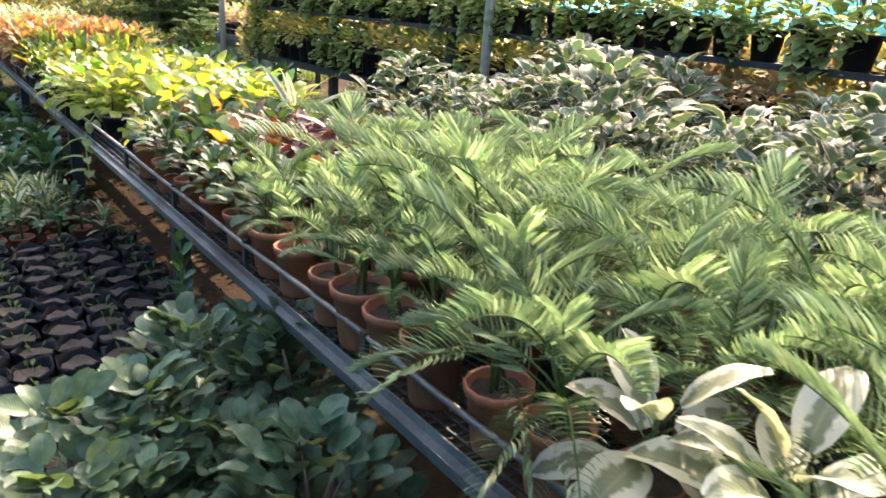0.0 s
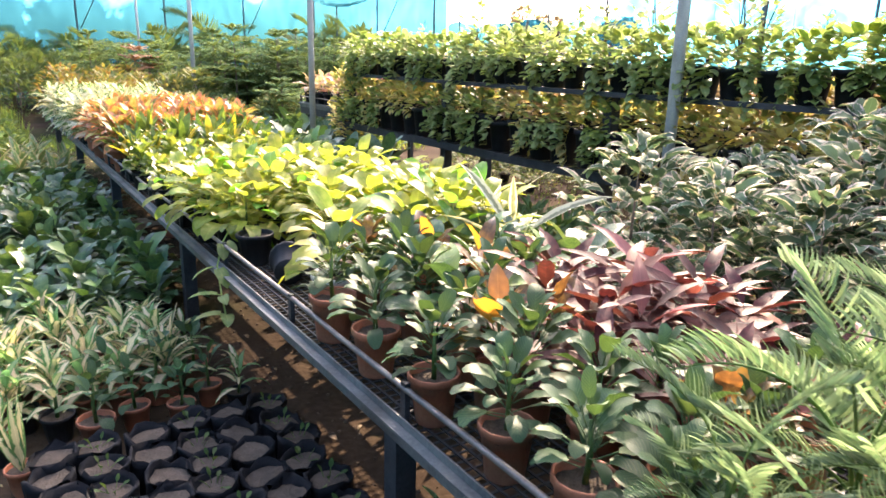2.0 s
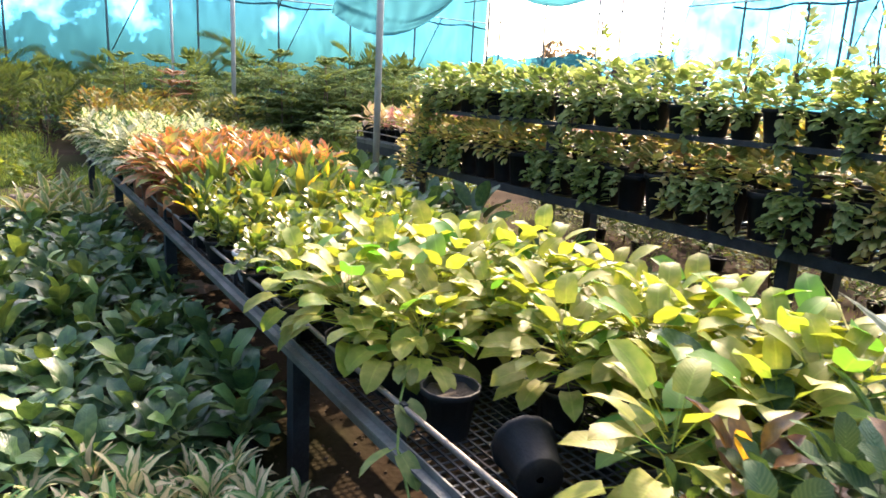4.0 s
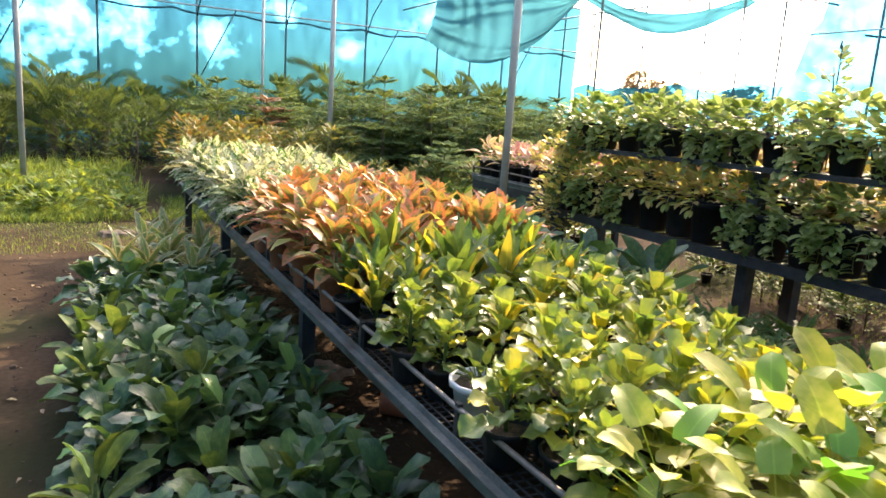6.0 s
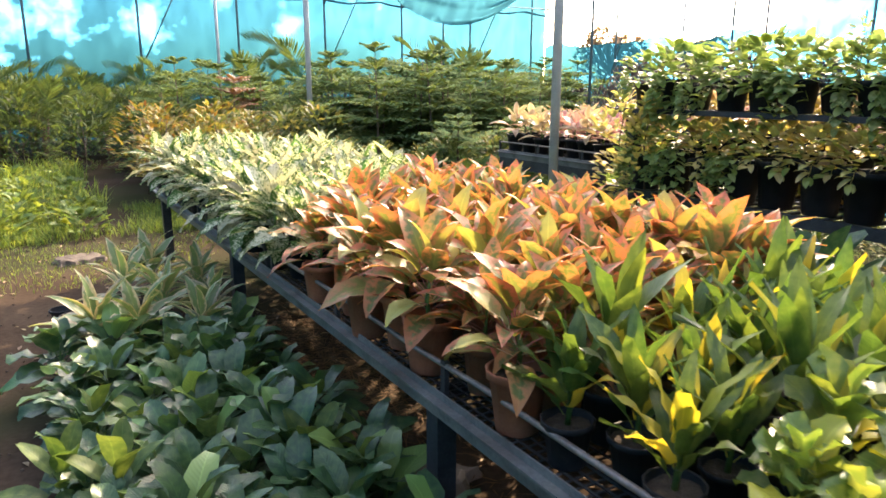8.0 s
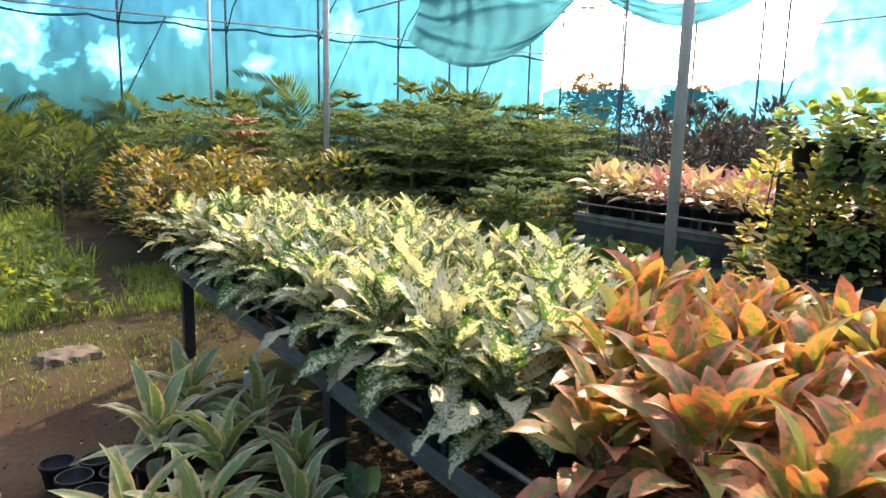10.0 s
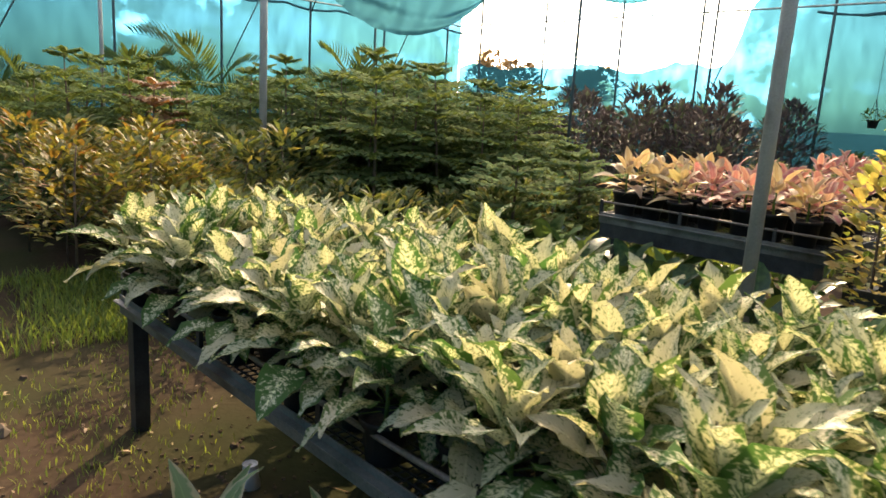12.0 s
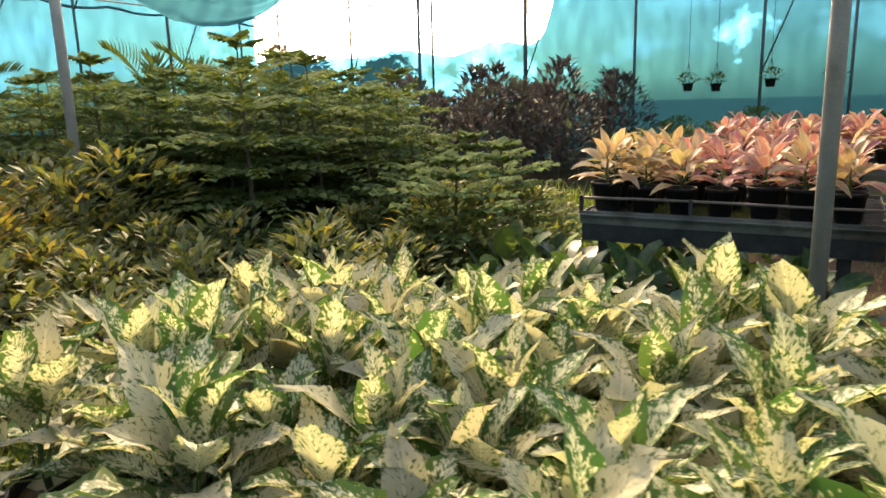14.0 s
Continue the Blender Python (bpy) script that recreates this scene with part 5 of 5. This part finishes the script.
along_rack(4.53, LOW_Z, low_front, 0.30, smin=0.82, smax=0.98)
along_rack(4.98, LOW_Z + 0.03, lambda y: gold_low if rng.random() < 0.55 else peach_low, 0.36, smin=1.05, smax=1.22)
along_rack(4.57, TOP_Z, lambda y: dark_top if rng.random() < 0.5 else green_top, 0.27, smin=0.82, smax=1.18)
retire(green_top + dark_top + green_low + dark_low + gold_low + peach_low)

# foliage that covers the end of the rack from shelf to shelf
for x, y in ((4.5, 11.12), (4.86, 11.15), (4.42, 10.75)):
    g = random.Random(int(x * 100 + y * 10))
    e = thing("golden_creeper", "yellow-green creeper draped over the end of the rack", "creeper", "creepers at the rack end", at=pose(x, y, 0))
    b = Build()
    b.tube([(0, 0, -0.02), (0.02, 0.02, 0.6), (-0.02, 0.03, 1.1), (0.02, 0.0, 1.5)], [0.012, 0.010, 0.007, 0.003], 6)
    part("stem", b.mesh("stem", [M_BARK]), e)
    c = Build()
    crown(c, 230, 1.0, 0.27, 0.5, 0.085, 0.058, g, shape="oval", bend=50)
    part("foliage", c.mesh("foliage", [L_YELLOW]), e)

# tall climbers on wire stakes above the upper tier
pr = shrubs(3, "climbing_vine", "yellow-green climber on a thin stake above the rack", "climber", "climbers on stakes", L_VINE, 70, 0.72, 0.17, 0.05, 0.085, 0.064, shape="heart", cols=2, seg=4)
for e in pr:
    b = Build()
    b.tube([(0, 0, -0.1), (0.01, 0, 0.55), (0.0, 0, 0.78), (0.03, 0, 0.84), (0.06, 0, 0.82), (0.065, 0, 0.78)], 0.006, 6)
    part("stake", b.mesh("stake", [M_IRON]), e, label="thin hooked wire stake")
plant_out(pr, [(4.64 + rng.uniform(-0.06, 0.06), -2.2 + 0.38 * i + rng.uniform(-0.15, 0.15)) for i in range(20)] + [(4.64 + rng.uniform(-0.05, 0.05), 5.6 + 0.6 * i + rng.uniform(-0.2, 0.2)) for i in range(8)], 1.5, 0.45, 1.0)
retire(pr)

# ---- bench of pink plants ----
make_bench(4.62, 5.95, 11.45, 13.2, 0.84, [11.65, 13.05], rail_step=0.7, label="low black iron bench of pink and peach plants", apron=0.11)
make_bench(8.2, 9.5, 10.9, 13.0, 0.84, [11.1, 12.85], rail=False, label="far black iron bench of pink plants", cell=0.08)
pr = agla(3, leaf_set("leaf", L_PINK, 4, 0.17, 0.09, shape="heart", rise=0, bend=55, fold=0.3, wave=0.05, stalk=0.06, n=6, cols=2), "black", M_BLACK, "pink_syngonium", "pink-leaved foliage plant in a black pot on the bench", "pink plants on the bench", n=11, r=0.085, h=0.16, tilt=(5, 70))
plant_out(pr, scatter_grid(4.95, 5.9, 11.55, 12.7, 0.24, 0.24, 0.15), 0.84, 0.95, 1.2, front=5.1)
plant_out(pr, scatter_grid(8.25, 9.45, 10.95, 12.95, 0.26, 0.26, 0.15), 0.84, 1.0, 1.25, front=0)
plant_out(pr, [(4.78, 12.35), (4.8, 12.1)], 0.84, 1.1, 1.3, front=9)
retire(pr)
pr = agla(3, leaf_set("leaf", L_PEACH, 4, 0.19, 0.08, shape="lance", rise=0, bend=55, fold=0.3, wave=0.06, stalk=0.05, n=6, cols=2), "black", M_BLACK, "peach_aglaonema", "peach and yellow foliage plant in a black pot on the bench", "peach plants on the bench", n=12, r=0.085, h=0.16, tilt=(5, 72))
plant_out(pr, [(4.76, 13.06), (4.77, 12.82), (4.76, 12.58), (4.77, 11.88), (4.99, 13.07), (4.98, 12.84), (5.22, 13.05), (5.2, 12.85), (5.5, 13.0), (5.8, 13.0), (5.6, 12.8), (4.77, 11.65)], 0.84, 1.05, 1.25, front=5.1)
retire(pr)

pr = agla(2, big_leaves, "black", M_BLACK, "leafy_aisle_plant", "mid green broad-leaved plant on the ground by the bench", "plants in the aisle", n=9, r=0.09, h=0.12, tilt=(15, 70), size=(0.9, 0.8))
plant_out(pr, scatter_grid(4.1, 5.6, 13.3, 13.9, 0.35, 0.3, 0.25) + scatter_grid(2.5, 4.1, 11.9, 13.6, 0.4, 0.42, 0.25) + scatter_grid(4.2, 4.6, 11.6, 13.3, 0.3, 0.3, 0.25), 0.0, 0.85, 1.4, front=0)
plant_out(pr, scatter_grid(4.9, 5.9, 11.7, 13.0, 0.36, 0.36, 0.25), 0.0, 0.8, 1.2, front=0)
retire(pr)

# ---- beds beyond the bench ----
pr = shrubs(3, "yellow_croton", "yellow and green croton bush on the ground", "shrub", "croton bushes", L_CROTON, 300, 1.0, 0.44, 0.32, 0.125, 0.055, cols=2, seg=3, shape="lance")
plant_out(pr, scatter_grid(1.3, 2.9, 16.0, 18.2, 0.55, 0.55, 0.2), 0.0, 0.76, 1.0)
retire(pr)
pr = shrubs(3, "green_shrub", "leafy green garden shrub on the ground", "shrub", "green shrubs beyond the bench", L_SHRUB, 300, 0.8, 0.42, 0.08, 0.12, 0.055, cols=2, seg=2, shape="lance")
plant_out(pr, scatter_grid(1.7, 4.0, 13.9, 17.2, 0.52, 0.55, 0.2) + scatter_grid(4.4, 6.8, 13.9, 15.4, 0.55, 0.5, 0.2), 0.0, 0.75, 1.05)
plant_out(pr, scatter_grid(5.7, 7.0, 5.0, 10.6, 0.65, 0.7, 0.3), 0.0, 0.5, 0.8)
plant_out(pr, scatter_grid(2.0, 4.2, 16.6, 18.4, 0.6, 0.6, 0.25), 0.0, 1.1, 1.45)
plant_out(pr, scatter_grid(6.9, 17.0, 7.0, 10.4, 1.0, 0.85, 0.3), 0.0, 0.9, 1.3)
plant_out(pr, scatter_grid(10.5, 17.0, 12.0, 14.8, 1.0, 0.9, 0.3), 0.0, 0.9, 1.2)
retire(pr)


def pine_meshes(seed, h, r, mat):
    """Norfolk pine: a straight trunk and flat whorls of feathery branches."""
    g = random.Random(seed)
    t = Build()
    t.tube([(0, 0, -0.02), (0.01, 0, h * 0.5), (0, 0, h)], [0.025, 0.016, 0.004], 6)
    c = Build()
    z = h * 0.12
    while z < h * 0.98:
        u = z / h
        ln = r * (1 - u ** 1.6) ** 0.8 * g.uniform(0.75, 1.1) + 0.06
        k = 8
        off = g.uniform(0, 360)
        for i in range(k):
            M = pose(0, 0, z + g.uniform(-0.03, 0.03), 0, 0, off + i * 360 / k + g.uniform(-12, 12))
            p, a = Vector((0, 0, 0)), radians(26 - 14 * (1 - u))
            m = max(4, int(ln / 0.085))
            for s in range(m):
                q = p + Vector((0, math.cos(a), math.sin(a))) * (ln / m)
                for sd in (-1, 1):
                    w = 0.21 * ln ** 0.5 * (1 - 0.55 * s / m) * g.uniform(0.8, 1.15)
                    c.leaf(M @ Matrix.Translation(q) @ pose(0, 0, 0, 6, sd * 12, sd * -48), w * 1.1, 0.10, "lance", rise=0, bend=50, fold=0.5, n=2, cols=1)
                p = q
                a -= 0.085
            c.leaf(M @ pose(0, 0, 0, math.degrees(radians(22 - 18 * (1 - u))), 0, 0), ln * 1.05, 0.03, "strap", rise=0, bend=12, fold=0.5, n=4, cols=1)
        z += h * 0.118 * g.uniform(0.85, 1.2)
    return t.mesh("trunk", [M_BARK]), c.mesh("crown", [mat])


def pines(sets, pts, label, g=rng):
    for k, (x, y) in enumerate(pts):
        e = thing("norfolk_pine", label, "conifer", "norfolk pines", at=pose(x, y, 0, g.uniform(-3, 3), g.uniform(-3, 3), g.uniform(0, 360)) @ Matrix.Scale(g.uniform(0.85, 1.12), 4))
        part("trunk", sets[k % len(sets)][0], e)
        part("crown", sets[k % len(sets)][1], e)


sets = [pine_meshes(i, 1.95, 0.95, L_PINE) for i in range(3)]
pines(sets, [p for p in scatter_grid(4.3, 11.2, 15.6, 21.0, 0.66, 0.8, 0.25) if p[0] < 1.33 * (p[1] - 10.4) - 0.3], "young norfolk pine with layered green branches")
pines(sets, scatter_grid(1.8, 4.0, 18.6, 21.4, 0.66, 0.75, 0.25), "young norfolk pine with layered green branches")
pines([pine_meshes(12, 1.15, 0.72, L_PINE)], [(5.1, 14.9), (5.9, 14.3), (6.6, 15.1), (4.7, 14.2), (7.2, 15.9)], "small norfolk pine in the bed of shrubs")
pines([pine_meshes(9, 1.9, 0.6, L_DRYPINE)], [(2.9, 18.4), (3.3, 18.9)], "browned norfolk pine with dry needles")

# far palms along the net
g2 = random.Random(6)
far_fronds = [frond_mesh(1.15, 18, 0.34, 0.035, 80, L_FARPALM, g2) for i in range(3)]


def areca(x, y, s):
    e = thing("areca_palm", "bushy green areca palm growing by the net wall", "palm", "palms by the net wall", at=pose(x, y, 0, 0, 0, rng.uniform(0, 360)) @ Matrix.Scale(s, 4))
    for j in range(3):
        b = Build()
        b.tube([(rng.uniform(-0.06, 0.06), rng.uniform(-0.06, 0.06), -0.05), (rng.uniform(-0.12, 0.12), rng.uniform(-0.12, 0.12), 0.9)], [0.03, 0.02], 6)
        part("trunk", b.mesh("trunk", [M_BARK]), e)
    rosette(e, far_fronds, 14, 0.35, 0.95, 38, 82, 1.0, 1.15, seed=int(x * 31 + y * 7), spread=0.03, name="frond", joined=True)


for x, y in scatter_grid(-3.5, 3.4, 22.0, 26.5, 1.25, 1.4, 0.3):
    areca(x, y, rng.uniform(0.8, 1.15))
for x, y in ((8.9, 23.4), (9.9, 23.9), (10.8, 23.3), (6.8, 25.2), (5.0, 24.5)):
    areca(x, y, rng.uniform(1.25, 1.5))
pr = shrubs(2, "hedge_shrub", "dense dark green shrub along the net wall", "shrub", "hedge along the net wall", L_FARPALM, 620, 1.5, 0.85, 0.05, 0.23, 0.055, cols=1, seg=2, shape="lance")
plant_out(pr, scatter_grid(-5, 3.4, 20.6, 28.0, 1.5, 1.5, 0.3) + scatter_grid(4, 17, 22, 28, 1.9, 1.9, 0.3), 0.0, 0.8, 1.15)
plant_out(pr, scatter_grid(15.6, 17.4, 5.0, 15.4, 0.9, 1.2, 0.3), 0.0, 0.6, 0.9)
retire(pr)
pr = shrubs(3, "purple_shrub", "dark purple-leaved shrub in the far bed", "shrub", "purple shrubs", L_PURPLE, 420, 1.75, 0.5, 0.2, 0.22, 0.085, cols=2, seg=2, shape="lance", flat=1.0)
plant_out(pr, scatter_grid(12.8, 17.2, 15.8, 22.0, 0.95, 1.0, 0.3), 0.0, 0.72, 1.16)
retire(pr)

for x, y, z in ((17.0, 14.9, 1.68), (17.0, 14.3, 1.66), (17.0, 13.2, 1.72), (17.0, 12.0, 1.7)):
    e = thing("hanging_pot", "small black pot of trailing greenery hung on wires", "hanging pot", "hanging pots by the net", at=pose(x, y, z))
    pm, sm = pot_meshes("black", 0.12, 0.18, M_BLACK)
    part("pot", pm, e)
    part("soil", sm, e)
    for j in range(3):
        a = 2.1 * j
        b = Build()
        b.tube([(0.12 * math.cos(a), 0.12 * math.sin(a), 0.17), (0, 0, 0.62)], 0.006, 5)
        part("wire", b.mesh("wire", [M_IRON]), e)
    c = Build()
    crown(c, 60, 0.25, 0.2, 0.13, 0.12, 0.05, random.Random(int(y * 10)))
    part("foliage", c.mesh("foliage", [L_SHRUB]), e)
    b = Build()
    b.tube([(0, 0, 0.61), (0, 0, 5.2 - z)], 0.005, 5)
    part("hanger", b.mesh("hanger", [M_IRON]), e)

# trees beyond the net
for x, y, h, r, lab in ((33, 40, 5.0, 2.2, "brownish tree crown beyond the net wall"), (37, 37, 4.6, 2.0, "brownish tree crown beyond the net wall")):
    g = random.Random(int(x * 3 + y))
    e = thing("far_tree", lab, "tree", at=pose(x, y, 0))
    b = Build()
    limbs(b, h * 0.7, r, h * 0.3, 8, g, 0.16)
    part("trunk", b.mesh("trunk", [M_BARK]), e)
    c = Build()
    for q in range(6):
        lobe = Build()
        crown(lobe, 330, h * g.uniform(0.35, 0.5), r * g.uniform(0.45, 0.65), 0.0, 0.42, 0.26, g, cols=1, seg=2)
        ox, oy, oz = g.uniform(-0.6, 0.6) * r, g.uniform(-0.6, 0.6) * r, h * g.uniform(0.3, 0.55)
        i0 = len(c.v)
        c.v += [(x_ + ox, y_ + oy, z_ + oz) for x_, y_, z_ in lobe.v]
        c.f += [[k + i0 for k in f] for f in lobe.f]
        c.uv += lobe.uv
        c.mi += lobe.mi
    part("crown", c.mesh("crown", [L_DRY]), e)

# ---- grass ----
def grass(name, label, areas, n, hmin, hmax, seed):
    g = random.Random(seed)
    b = Build()
    for x0, x1, y0, y1, share in areas:
        for i in range(int(n * share)):
            x, y = g.uniform(x0, x1), g.uniform(y0, y1)
            if noise.noise(Vector((x * 0.9, y * 0.9, seed))) + g.uniform(-0.35, 0.35) < -0.12:
                continue
            L = g.uniform(hmin, hmax)
            b.leaf(pose(x, y, 0, 0, 0, g.uniform(0, 360)), L, L * 0.055 + 0.004, "strap", rise=g.uniform(45, 88), bend=g.uniform(20, 90), fold=0.2, n=2, cols=1)
    return solo(name, b, [L_GRASS], label, "grass", kind="stuff")


grass("tall_grass", "tall bright green grass and weeds beyond the path", [(-4.5, 0.7, 16.0, 21.5, 0.7), (5.5, 11.0, 12.5, 16.0, 0.4)], 20000, 0.14, 0.40, 2)
grass("lawn_grass", "dense short green grass beyond the end of the bench", [(-3.0, 1.9, 14.5, 16.4, 1.0)], 26000, 0.05, 0.15, 5)
grass("short_grass", "sparse short grass and weeds on the soil", [(-1.5, 2.6, 12.6, 14.6, 1.3), (2.2, 4.2, -1, 12, 1.4), (4.2, 8.5, 0, 11.5, 2.6)], 6000, 0.02, 0.055, 3)
pr = shrubs(2, "weed_clump", "bright green broad-leaved weed clump in the grass", "weed", "weeds in the grass", L_GRASS, 90, 0.2, 0.26, 0.02, 0.10, 0.06, cols=2, seg=3, shape="oval", twigs=False)
plant_out(pr, scatter_grid(-3.6, 0.6, 14.8, 20.0, 0.5, 0.5, 0.35), 0.0, 0.7, 1.3)
retire(pr)
